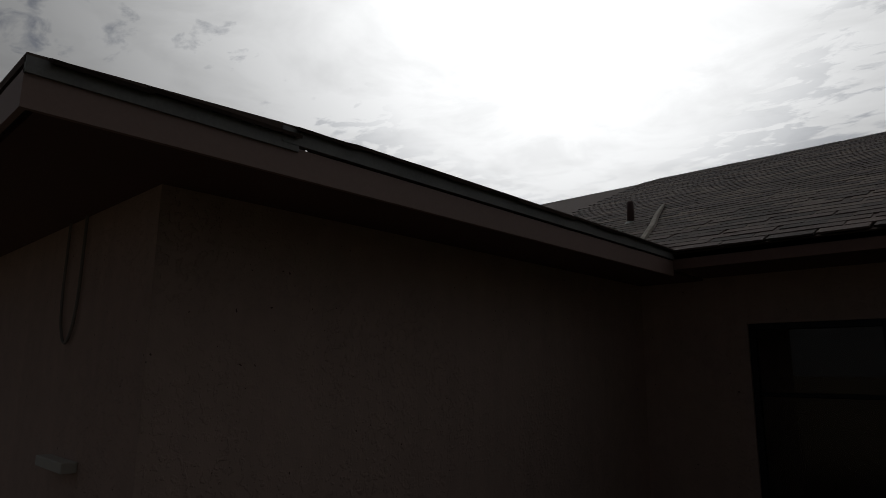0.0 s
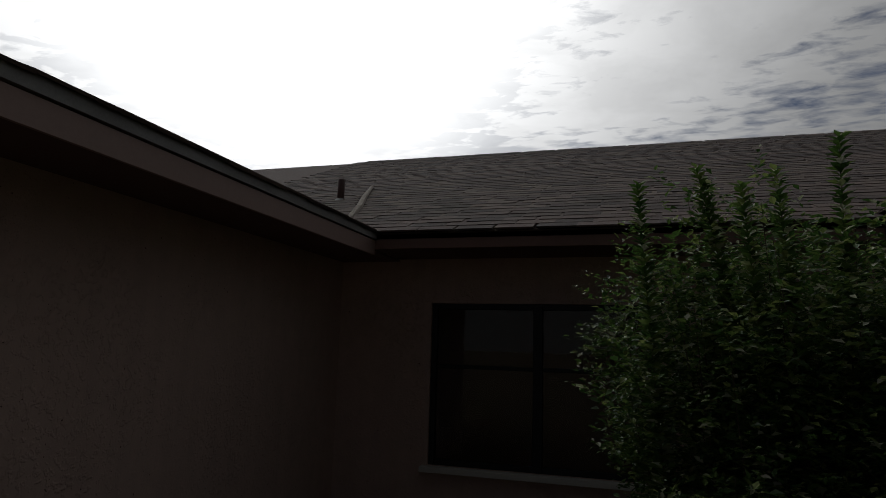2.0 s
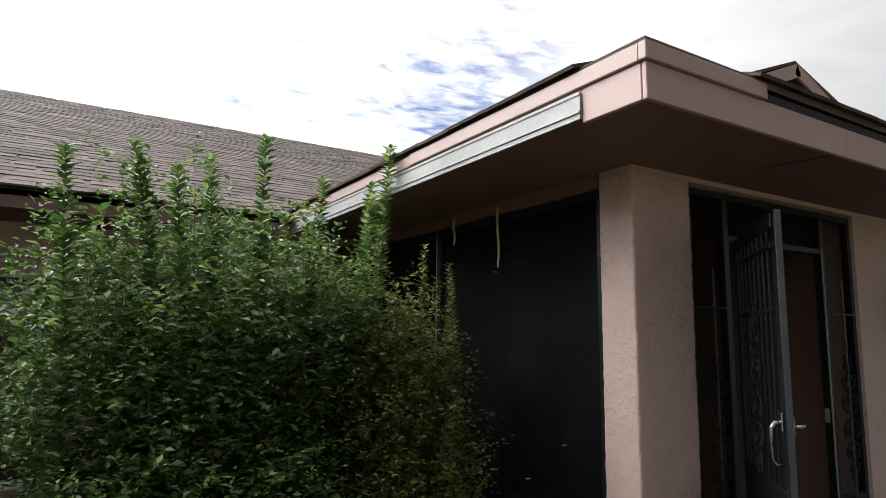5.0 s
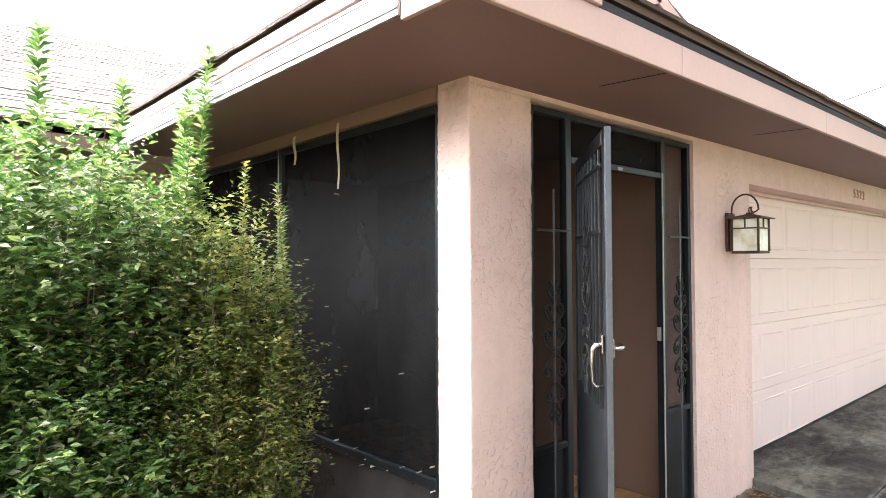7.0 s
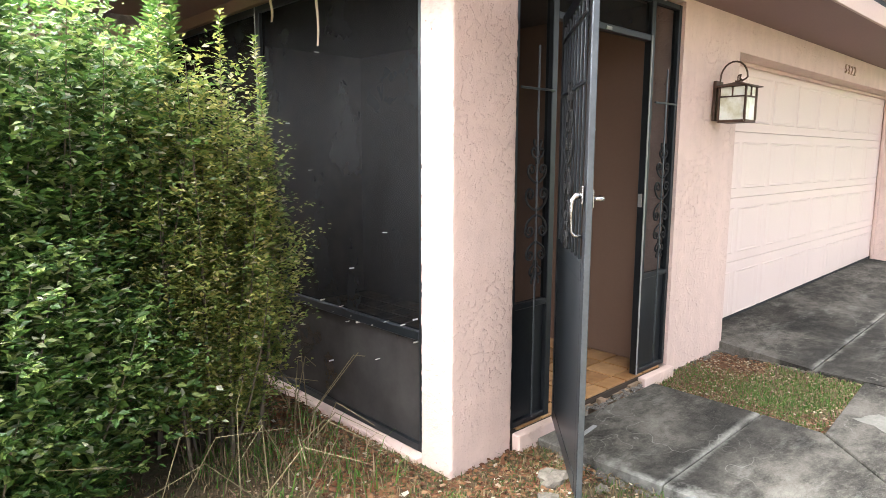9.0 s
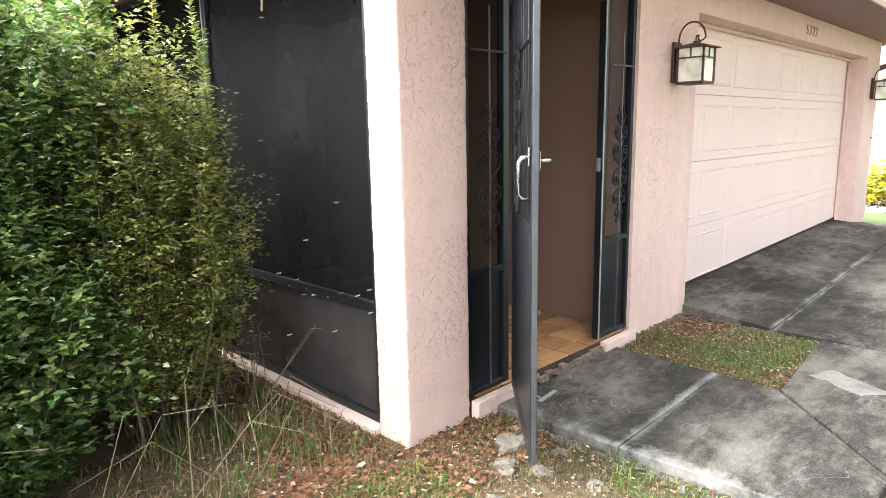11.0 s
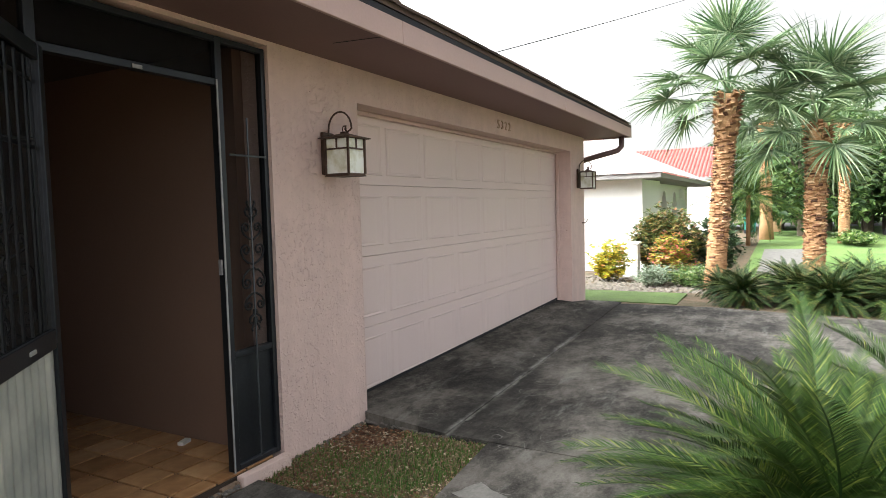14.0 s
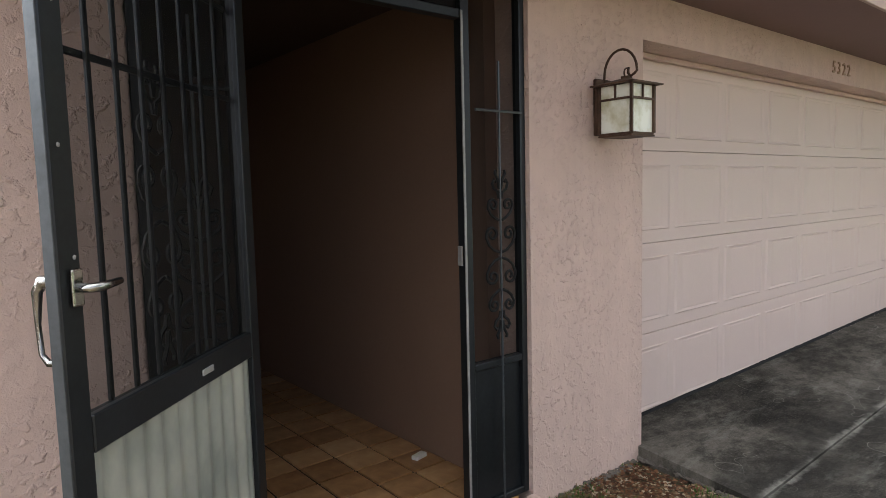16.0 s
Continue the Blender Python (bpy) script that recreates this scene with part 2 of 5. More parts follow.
def screen_material(name, tint, solid):
    """Woven insect screen: most of what is behind it shows through a fine dark weave."""
    m = bpy.data.materials.new(name)
    m.use_nodes = True
    n = Nodes(m.node_tree)
    pos = n.add("ShaderNodeTexCoord").outputs["Object"]
    out = n.add("ShaderNodeOutputMaterial")
    clear, weave, mixer = n.add("ShaderNodeBsdfTransparent"), n.add("ShaderNodeBsdfPrincipled"), n.add("ShaderNodeMixShader")
    dirt = n.noise(pos, 2.0, 5.0, 0.65)
    n.link(n.ramp(dirt, (0.3, shade(tint, 0.6)), (0.7, shade(tint, 1.6))), weave.inputs["Base Color"])
    weave.inputs["Roughness"].default_value = 0.85
    weave.inputs["Specular IOR Level"].default_value = 0.06
    n.link(n.ramp(dirt, (0.3, solid - 0.06), (0.7, solid + 0.06)), mixer.inputs[0])
    n.link(clear.outputs[0], mixer.inputs[1])
    n.link(weave.outputs[0], mixer.inputs[2])
    n.link(mixer.outputs[0], out.inputs[0])
    return m


screen_dark = screen_material("insect_screen", (0.008, 0.008, 0.0085), 0.935)
front_screen = screen_material("thin_insect_screen", (0.008, 0.008, 0.008), 0.5)
kick_screen = screen_material("old_kick_screen", (0.036, 0.033, 0.032), 0.93)


def glass_material(name, tint=(0.9, 0.93, 0.92), rough=0.02):
    m = bpy.data.materials.new(name)
    m.use_nodes = True
    b = m.node_tree.nodes["Principled BSDF"]
    b.inputs["Base Color"].default_value = (*tint, 1)
    b.inputs["Roughness"].default_value, b.inputs["Transmission Weight"].default_value = rough, 1.0
    b.inputs["IOR"].default_value = 1.45
    return m


pane_glass = glass_material("window_glass")


def leaf_material(name, stops, rough=0.5, thin_share=0.35, gloss=0.5):
    def build(n, pos):
        r = n.math("FRACT", n.math("ADD", n.add("ShaderNodeObjectInfo").outputs["Random"], n.add("ShaderNodeNewGeometry").outputs["Random Per Island"]))
        return n.ramp(r, *stops)
    m = material(name, build, rough)
    n = m.node_tree
    bsdf = next(k for k in n.nodes if k.type == "BSDF_PRINCIPLED")
    out = next(k for k in n.nodes if k.type == "OUTPUT_MATERIAL")
    bsdf.inputs["Specular IOR Level"].default_value = gloss
    thin, both = n.nodes.new("ShaderNodeBsdfTranslucent"), n.nodes.new("ShaderNodeMixShader")
    n.links.new(bsdf.inputs["Base Color"].links[0].from_socket, thin.inputs[0])
    both.inputs[0].default_value = thin_share
    n.links.new(bsdf.outputs[0], both.inputs[1])
    n.links.new(thin.outputs[0], both.inputs[2])
    n.links.new(both.outputs[0], out.inputs[0])
    return m


# ---- building helpers ----


def box(bm, x0, y0, z0, x1, y1, z1, m=None):
    vs = [bm.verts.new(Vector((x, y, z)) if m is None else m @ Vector((x, y, z))) for x in (x0, x1) for y in (y0, y1) for z in (z0, z1)]
    for f in ((0, 1, 3, 2), (4, 6, 7, 5), (0, 4, 5, 1), (2, 3, 7, 6), (0, 2, 6, 4), (1, 5, 7, 3)):
        bm.faces.new([vs[i] for i in f])
    return vs


def bevel(bm, width, segments=2):
    bmesh.ops.bevel(bm, geom=list(bm.edges), offset=width, segments=segments, affect="EDGES", profile=0.5)


def mesh_of(name, bm, mat, smooth=False):
    bmesh.ops.recalc_face_normals(bm, faces=bm.faces)
    me = bpy.data.meshes.new(name)
    bm.to_mesh(me)
    bm.free()
    me.materials.append(mat)
    if smooth:
        me.polygons.foreach_set("use_smooth", [True] * len(me.polygons))
    return me


def part(name, bm, mat, parent=None, label="", smooth=False):
    ob = new(name, mesh_of(name, bm, mat, smooth))
    ob.parent = parent
    return tagged(ob, label)


def empty(name, at=(0, 0, 0), label="", category="", group="", kind=""):
    ob = new(name)
    ob.empty_display_size = 0.1
    ob.matrix_world = at if isinstance(at, Matrix) else Matrix.Translation(at)
    return tagged(ob, label, category, group, kind)


def boxes(*rows, width=0.0):
    bm = bmesh.new()
    for r in rows:
        box(bm, *r)
    if width:
        bevel(bm, width)
    return bm


def tube(points, radii, sides=6, closed=True):
    """A swept tube as a bmesh."""
    bm = bmesh.new()
    add_tube(bm, points, radii, sides, closed)
    return bm


def add_tube(bm, points, radii, sides=6, closed=True):
    pts = [Vector(p) for p in points]
    rings = []
    for i, p in enumerate(pts):
        d = (pts[min(i + 1, len(pts) - 1)] - pts[max(i - 1, 0)]).normalized()
        a = d.orthogonal().normalized() if i == 0 else (rings_a - d * rings_a.dot(d)).normalized()
        rings_a = a
        b = d.cross(a)
        r = radii[i] if isinstance(radii, (list, tuple)) else radii
        rings.append([bm.verts.new(p + (a * math.cos(k * math.tau / sides) + b * math.sin(k * math.tau / sides)) * r) for k in range(sides)])
    for p, q in zip(rings, rings[1:]):
        for k in range(sides):
            bm.faces.new((p[k], p[(k + 1) % sides], q[(k + 1) % sides], q[k]))
    if closed:
        bm.faces.new(rings[0][::-1])
        bm.faces.new(rings[-1])


def slab(polygon, thick):
    """A flat polygon with thickness, downward."""
    bm = bmesh.new()
    top = [bm.verts.new(p) for p in polygon]
    low = [bm.verts.new(Vector(p) - Vector((0, 0, thick))) for p in polygon]
    bm.faces.new(top)
    bm.faces.new(low[::-1])
    for i in range(len(top)):
        j = (i + 1) % len(top)
        bm.faces.new((top[i], low[i], low[j], top[j]))
    return bm


def structure(name, bm, mat, label, category="", smooth=False):
    return tagged(part(name, bm, mat, None, label, smooth), "", category or name.split("_")[0], "", "structure")


def stamped(name, source, places, mat):
    """Many copies of one small mesh joined into one."""
    v = np.array([p.co[:] + (1.0,) for p in source.vertices])
    faces = [tuple(p.vertices) for p in source.polygons]
    allv, allf = [], []
    for m in places:
        o = len(allv) * len(v)
        allv.append((v @ np.array(m).T)[:, :3])
        allf += [tuple(i + o for i in f) for f in faces]
    me = bpy.data.meshes.new(name)
    me.from_pydata(np.concatenate(allv).tolist(), [], allf)
    me.materials.append(mat)
    return me


# ---- the house: front wing with garage and screened entry ----
NZ = -0.32                     # level of the neighbour's ground
G = -0.05                      # level of the grass beside the slab
WALL_T, SOFFIT = 0.20, 2.36
ENT0, ENT1, ENT_TOP = 0.41, 1.97, 2.335
GAR0, GAR1, GAR_TOP = 2.80, 7.67, 2.13
END = 8.33
EAVE = 0.634
PITCH = 5 / 12

structure("wall_south", boxes((ENT1, 0, -0.4, GAR0, WALL_T, SOFFIT), (GAR1, 0, -0.4, END, WALL_T, SOFFIT),
                              (GAR0, 0, GAR_TOP, GAR1, WALL_T, SOFFIT)), stucco, "pink painted knock-down stucco garage wall", "wall")
structure("wall_header", boxes((0.0, 0.0, ENT_TOP, ENT1, WALL_T, SOFFIT)), stucco, "pink stucco lintel above the screened entry", "wall")


def trowelled_post(x0, y0, z0, x1, y1, z1, step, r):
    """An upright post with rounded corners whose skin is uneven, with ragged arrises."""
    outline = []
    for cx, cy, a0 in ((x1 - r, y1 - r, 0), (x0 + r, y1 - r, 90), (x0 + r, y0 + r, 180), (x1 - r, y0 + r, 270)):
        arc = [(cx + r * math.cos(radians(a0 + 30 * k)), cy + r * math.sin(radians(a0 + 30 * k)), radians(a0 + 30 * k), True) for k in range(4)]
        if outline:
            outline += between(outline[-1], arc[0], step)
        outline += arc
    outline += between(outline[-1], outline[0], step)
    bm, rings = bmesh.new(), []
    rows = int((z1 - z0) / step)
    for k in range(rows + 1):
        z = z0 + (z1 - z0) * k / rows
        ring = []
        for x, y, a, corner in outline:
            p = Vector((x, y, z))
            d = 0.0012 * noise.noise(p * 9) + 0.0022 * noise.noise(p * 38)
            if corner:
                d += 0.0025 * noise.noise(p * 24) - 0.008 * max(0.0, noise.noise(p * 41) - 0.25)
            ring.append(bm.verts.new((x + math.cos(a) * d, y + math.sin(a) * d, z)))
        rings.append(ring)
    for p, q in zip(rings, rings[1:]):
        for i in range(len(p)):
            bm.faces.new((p[i], p[(i + 1) % len(p)], q[(i + 1) % len(p)], q[i]))
    bm.faces.new(rings[0][::-1]), bm.faces.new(rings[-1])
    return bm


def between(p, q, step):
    n = max(2, int(math.hypot(q[0] - p[0], q[1] - p[1]) / step))
    a = math.atan2(-math.cos(math.atan2(q[1] - p[1], q[0] - p[0])), math.sin(math.atan2(q[1] - p[1], q[0] - p[0])))
    return [(p[0] + (q[0] - p[0]) * k / n, p[1] + (q[1] - p[1]) * k / n, a, False) for k in range(1, n)]


structure("pillar", trowelled_post(0, 0, -0.4, ENT0, 0.21, ENT_TOP, 0.014, 0.012), stucco, "pink stucco corner pillar with rough worn edges", "pillar", True)
structure("wall_east", boxes((END - WALL_T, WALL_T, -0.4, END, 9.0, SOFFIT)), stucco, "pink stucco side wall of the garage", "wall")
structure("wall_entry", boxes((1.90, WALL_T, 0, 2.05, 3.28, SOFFIT)), shaded_entry_tan, "tan inner wall of the entry porch, darkened for shade", "wall")
structure("wall_back", boxes((-0.1, 3.28, -0.4, 2.05, 3.48, SOFFIT)), shaded_entry_tan, "tan rear wall of the entry porch, darkened for shade", "wall")
structure("ceiling", boxes((0.02, WALL_T, SOFFIT - 0.02, 1.9, 3.28, SOFFIT)), shaded_porch_brown, "brown board ceiling of the entry, darkened for shade", "ceiling")
structure("ceiling_garage", boxes((2.05, 0.5, 2.38, END - WALL_T, 9.0, 2.42)), shaded_mauve, "plain board ceiling inside the garage", "ceiling")

# roof of the front wing: hipped towards the street, with a small gable above the hip
E0, E1, RIDGE_X = -EAVE, END + 0.20, 3.75
TOP, TOP_EAST = 2.55, 2.505  # the front eave sags a little to the east
def up(d):
    return TOP + 0.39 * d
RY = 1.48                      # plane of the small gable
hy = RY + EAVE
roof = [
    slab([(E0, E0, TOP), (E1, E0, TOP_EAST), (E1 - hy, RY, up(hy)), (E0 + hy, RY, up(hy))], 0.03),
    slab([(E0, E0, TOP), (E0 + hy, RY, up(hy)), (E0 + hy - 0.0, RY - 0.25, up(hy)), (RIDGE_X, RY - 0.25, up(RIDGE_X - E0)), (RIDGE_X, 12, up(RIDGE_X - E0)), (E0, 12, TOP)], 0.03),
    slab([(E1, E0, TOP_EAST), (E1 - hy, RY, up(hy)), (E1 - hy, RY - 0.25, up(hy)), (RIDGE_X, RY - 0.25, up(RIDGE_X - E0)), (RIDGE_X, 12, up(RIDGE_X - E0)), (E1, 12, TOP)], 0.03)]
front_roof = empty("roof_front", (0, 0, 0), "brown asphalt shingle hip roof with a small gable", "roof", "", "structure")
for r in roof:
    part("roof_slope", r, shingle, front_roof)
# the small gable's wall, vent and rake boards
gz = up(RIDGE_X - E0)
gable_bm = bmesh.new()
half = RIDGE_X - E0 - hy
tri = [Vector((RIDGE_X - half, RY, up(hy) - 0.05)), Vector((RIDGE_X + half, RY, up(hy) - 0.05)), Vector((RIDGE_X, RY, gz - 0.05))]
a = [gable_bm.verts.new(v) for v in tri]
b = [gable_bm.verts.new(v + Vector((0, 0.1, 0))) for v in tri]
gable_bm.faces.new(a), gable_bm.faces.new(b[::-1])
for i in range(3):
    gable_bm.faces.new((a[i], b[i], b[(i + 1) % 3], a[(i + 1) % 3]))
gable_red = material("dark_red_siding", mottled((0.13, 0.045, 0.04), 0.2, 2, 40), 0.8)
part("gable_wall", gable_bm, gable_red, front_roof, "dark red gable siding")
for s in (-1, 1):
    bm = bmesh.new()
    L = math.hypot(half, half * PITCH)
    m = Matrix.Translation((RIDGE_X, RY - 0.27, gz - 0.035)) @ Matrix.Rotation(s * math.atan(PITCH), 4, "Y")
    if s > 0:
        box(bm, 0, 0, -0.13, L, 0.025, 0.0, m)
    else:
        box(bm, -L, 0, -0.13, 0, 0.025, 0.0, m)
    part("rake_board", bm, fascia_paint, front_roof, "pink painted rake board")

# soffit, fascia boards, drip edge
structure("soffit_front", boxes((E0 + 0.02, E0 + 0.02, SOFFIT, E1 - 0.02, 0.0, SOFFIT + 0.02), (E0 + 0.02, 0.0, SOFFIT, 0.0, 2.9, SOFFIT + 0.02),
                                (END, 0.0, SOFFIT, E1 - 0.02, 9, SOFFIT + 0.02)), shaded_mauve, "board soffit under the eaves, mauve darkened for shade", "soffit")
fascia = empty("fascia_front", (0, 0, 0), "pink metal fascia along the eaves", "fascia", "", "structure")
def fascia_run(x0, y0, x1, y1, z0, z1):
    bm = boxes((x0, y0, z0, x1, y1, z1))
    bevel(bm, 0.003, 1)
    part("fascia_board", bm, fascia_paint, fascia)
SEAM = 2.465
cuts = [E0, 0.62, 2.37, 5.4, E1]
for a0, a1 in zip(cuts, cuts[1:]):
    fascia_run(a0 + 0.001, E0 - 0.001, a1 - 0.001, E0 + 0.02, 2.335, SEAM)
fascia_run(E0 - 0.014, E0 - 0.014, 0.03, E0 + 0.02, SEAM + 0.002, 2.53)
fascia_run(E0 - 0.001, E0 + 0.02, E0 + 0.02, -0.34, 2.335, SEAM)
fascia_run(E0 + 0.001, -0.34, E0 + 0.02, 2.9, 2.42, SEAM)
fascia_run(E0 - 0.014, E0 + 0.02, E0 + 0.02, 0.95, SEAM + 0.002, 2.53)
fascia_run(E0 - 0.009, 0.952, E0 + 0.02, 2.9, SEAM, 2.525)
bm = boxes((E0 - 0.012, -0.34, 2.35, E0 + 0.0, 2.9, 2.447), (E0 - 0.018, -0.34, 2.372, E0 - 0.012, 2.9, 2.38), (E0 - 0.016, -0.34, 2.44, E0 - 0.012, 2.9, 2.452))
part("fascia_cover", bm, bare_alu, fascia, "bare silver aluminium fascia cover")
fascia_run(E1 - 0.02, E0 + 0.02, E1, 9, 2.335, 2.48)
drip = material("blue_black_shingle_edge", mottled((0.03, 0.032, 0.04), 0.3, 3, 80, 0.002), 0.9)
bm = boxes((0.032, E0 + 0.004, SEAM + 0.002, E1 - 0.002, E0 + 0.02, 2.50))
part("drip_edge", bm, drip, fascia, "thin dark drip edge under the shingles")

# ---- back wing and left wing round the courtyard ----
BY, LX = 2.85, -4.31
structure("wall_north", boxes((-4.9, 3.48, -0.4, -4.0, 3.68, 2.4), (-2.1, 3.48, -0.4, -0.1, 3.68, 2.4), (-4.0, 3.48, -0.4, -2.1, 3.68, 0.55), (-4.0, 3.48, 1.95, -2.1, 3.68, 2.4)),
          stucco, "pink stucco courtyard wall with a window", "wall")
structure("wall_west", boxes((-5.1, -0.9, -0.4, -4.9, 3.68, 2.4)), stucco, "pink stucco wall of the left wing", "wall")
structure("wall_left_end", boxes((-11, -0.9, -0.4, -5.1, -0.7, 2.4)), stucco, "pink stucco end wall of the left wing", "wall")
BTOP = 2.5
back_roof = empty("roof_back", (0, 0, 0), "brown asphalt shingle roof with a straight ridge", "roof", "", "structure")
RUN = 6.3
part("roof_slope", slab([(-11, BY, BTOP - 0.02), (3.5, BY, BTOP - 0.02), (3.5, BY + RUN, BTOP - 0.02 + PITCH * RUN), (-11, BY + RUN, BTOP - 0.02 + PITCH * RUN)], 0.05), shingle, back_roof)
part("roof_slope", slab([(-11, BY + RUN, BTOP - 0.02 + PITCH * RUN), (12, BY + RUN, BTOP - 0.02 + PITCH * RUN), (12, BY + 2 * RUN, BTOP), (-11, BY + 2 * RUN, BTOP)], 0.05), shingle, back_roof)
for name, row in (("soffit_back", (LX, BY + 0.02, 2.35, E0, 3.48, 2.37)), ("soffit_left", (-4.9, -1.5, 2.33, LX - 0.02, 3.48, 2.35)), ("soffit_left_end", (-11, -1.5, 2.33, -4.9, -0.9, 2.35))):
    structure(name, boxes(row), shaded_mauve, "soffit board round the courtyard, mauve darkened for shade", "soffit")
dark_fascia = material("brown_fascia_paint", mottled((0.22, 0.13, 0.11), 0.12, 1.0, 50, 0.0005), 0.6)
structure("fascia_back", boxes((LX, BY, 2.35, E0 - 0.02, BY + 0.02, 2.47)), dark_fascia, "brown painted fascia of the back wing", "fascia")
LTOP = 2.51
left_fascia = structure("fascia_left", boxes((LX - 0.02, -1.56, 2.30, LX, BY, 2.42), (-11, -1.56, 2.30, LX - 0.02, -1.54, 2.42)), fascia_paint, "weathered pink fascia of the left wing", "fascia")
structure("gutter_left", boxes((LX - 0.013, -1.56, 2.405, LX + 0.010, -0.62, 2.458), (LX - 0.015, -0.698, 2.43, LX + 0.012, BY, 2.495)), bare_alu, "weathered grey metal drip edge of the left wing", "gutter")
left_roof = empty("roof_left", (0, 0, 0), "brown asphalt shingle hip roof of the left wing", "roof", "", "structure")
h = 3.2
part("roof_slope", slab([(LX, -1.56, LTOP - 0.04), (LX, -0.7, LTOP), (LX, 0.1, LTOP + 0.012), (LX, BY + 6, LTOP), (LX - h, BY + 6, LTOP + PITCH * h), (LX - h, -1.56 + h, LTOP + PITCH * h)], 0.03), shingle, left_roof)
part("roof_slope", slab([(LX, -1.56, LTOP - 0.04), (LX - h, -1.56 + h, LTOP + PITCH * h), (-11 + 0.5, -1.56 + h, LTOP + PITCH * h), (-11, -1.56, LTOP)], 0.03), shingle, left_roof)
part("roof_slope", slab([(LX - h, -1.56 + h, LTOP + PITCH * h), (LX - h, 9, LTOP + PITCH * h), (-11, 9, LTOP), (-11, -1.56 + h, LTOP)], 0.03), shingle, left_roof)

# ---- ground, driveway ----
def ground_z(x):
    """The land falls a little beyond the driveway."""
    f = min(1.0, max(0.0, (x - 9.0) / 4.5))
    return G - 0.27 * f * f * (3 - 2 * f)


bm = bmesh.new()
xs = [-400, -30, 0, 8.5, 9, 9.5, 10, 10.5, 11, 11.5, 12, 12.5, 13, 13.5, 30, 60, 500]
cols = [[bm.verts.new((x, y, ground_z(x))) for y in (-400, -40, 0, 40, 400)] for x in xs]
for p, q in zip(cols, cols[1:]):
    for k in range(4):
        bm.faces.new((p[k], q[k], q[k + 1], p[k + 1]))
structure("ground", bm, soil, "dry patchy grass ground with leaf litter", "ground")
# ---- entry porch: floor, sill, screens, frames ----
structure("floor_entry_base", boxes((0.125, 0.215, -0.4, 1.899, 3.279, 0.036), (0.414, 0.0, -0.4, 1.899, 0.2148, 0.036)), grout, "dark grout bed of the entry floor", "floor")
entry_floor = empty("floor_entry", (0, 0, 0), "tan ceramic tile floor of the entry", "floor", "", "structure")
sill = empty("door_sill", (0, 0, 0), "chipped pink painted concrete door sill", "sill", "", "structure")
for x0, x1 in ((ENT0, 0.74), (1.60, ENT1)):
    bm = boxes((x0 + 0.002, -0.055, -0.3, x1 - 0.002, -0.003, 0.046))
    bevel(bm, 0.006, 2)
    part("sill_block", bm, stucco, sill)
# ragged broken mortar along the open threshold
bm = bmesh.new()
rng = random.Random(5)
x = 0.76
while x < 1.59:
    wd = rng.uniform(0.03, 0.09)
    d = rng.uniform(0.005, 0.035)
    box(bm, x, -d - 0.003, -0.2, min(x + wd, 1.595), -0.003, rng.uniform(0.0, 0.034))
    x += wd + 0.002
part("broken_mortar", bm, material("broken_mortar", mottled((0.22, 0.15, 0.10), 0.4, 6, 50, 0.004), 0.95), sill, "broken brown mortar edge")

# west screen wall on its curb
bm = boxes((-0.03, 0.212, -0.4, 0.12, 3.28, -0.02))
bevel(bm, 0.008, 2)
structure("curb_west", bm, stucco, "pink and white painted curb under the porch screen", "curb")
structure("beam_west", boxes((0.0, 0.21, 2.29, 0.18, 3.28, SOFFIT)), shaded_entry_tan, "tan beam above the porch screen, darkened for shade", "beam")
west = empty("porch_screen", (0.05, 0, 0), "dark aluminium porch screen with weathered black mesh", "screen")


def sheet(parent, name, corners, mat, label=""):
    """A single woven sheet between four corners."""
    bm = bmesh.new()
    at = parent.matrix_world.translation
    bm.faces.new([bm.verts.new(Vector(c) - at) for c in corners])
    return part(name, bm, mat, parent, label)


def bar(parent, name, x0, y0, z0, x1, y1, z1, mat=None, wd=0.003, label=""):
    bm = boxes((x0, y0, z0, x1, y1, z1))
    bevel(bm, wd, 1)
    bm.transform(Matrix.Translation(-Vector(parent.matrix_world.translation)) if parent.parent is None else Matrix())
    return part(name, bm, mat or dark_metal, parent, label)


for y in (0.213, 1.72, 3.23):
    bar(west, "post", 0.03, y, -0.02, 0.075, y + 0.045, 2.29)
bar(west, "post", 0.028, 1.765, -0.0, 0.05, 1.775, 2.29, bare_alu, 0.002, "scuffed bare metal strip")
for y0, y1 in ((0.258, 1.72), (1.777, 3.23)):
    bar(west, "rail", 0.03, y0, -0.02, 0.075, y1, 0.02)
    bar(west, "rail", 0.03, y0, 0.535, 0.075, y1, 0.58)
    bar(west, "rail", 0.03, y0, 2.25, 0.075, y1, 2.29)
    sheet(west, "mesh", ((0.052, y0, 0.58), (0.052, y1, 0.58), (0.052, y1, 2.25), (0.052, y0, 2.25)), screen_dark, "black woven insect mesh")
    sheet(west, "kick_mesh", ((0.052, y0, 0.02), (0.052, y1, 0.02), (0.052, y1, 0.535), (0.052, y0, 0.535)), kick_screen, "grey weathered mesh")
# pale paint flecks along the rail and post
bm = bmesh.new()
rng = random.Random(8)
for k in range(26):
    y, z = rng.uniform(0.26, 1.7), (0.56 + rng.gauss(0, 0.04) if rng.random() < 0.5 else rng.uniform(0.1, 2.2))
    s = rng.uniform(0.002, 0.005)
    box(bm, 0.0225, y, z, 0.0295 if abs(z - 0.557) < 0.02 else 0.0515, y + s, z + s * rng.uniform(0.8, 2.2))
bm.transform(Matrix.Translation((-0.05, 0, 0)))
pale_fleck = material("pale_paint_fleck", mottled((0.6, 0.57, 0.52), 0.2), 0.8)
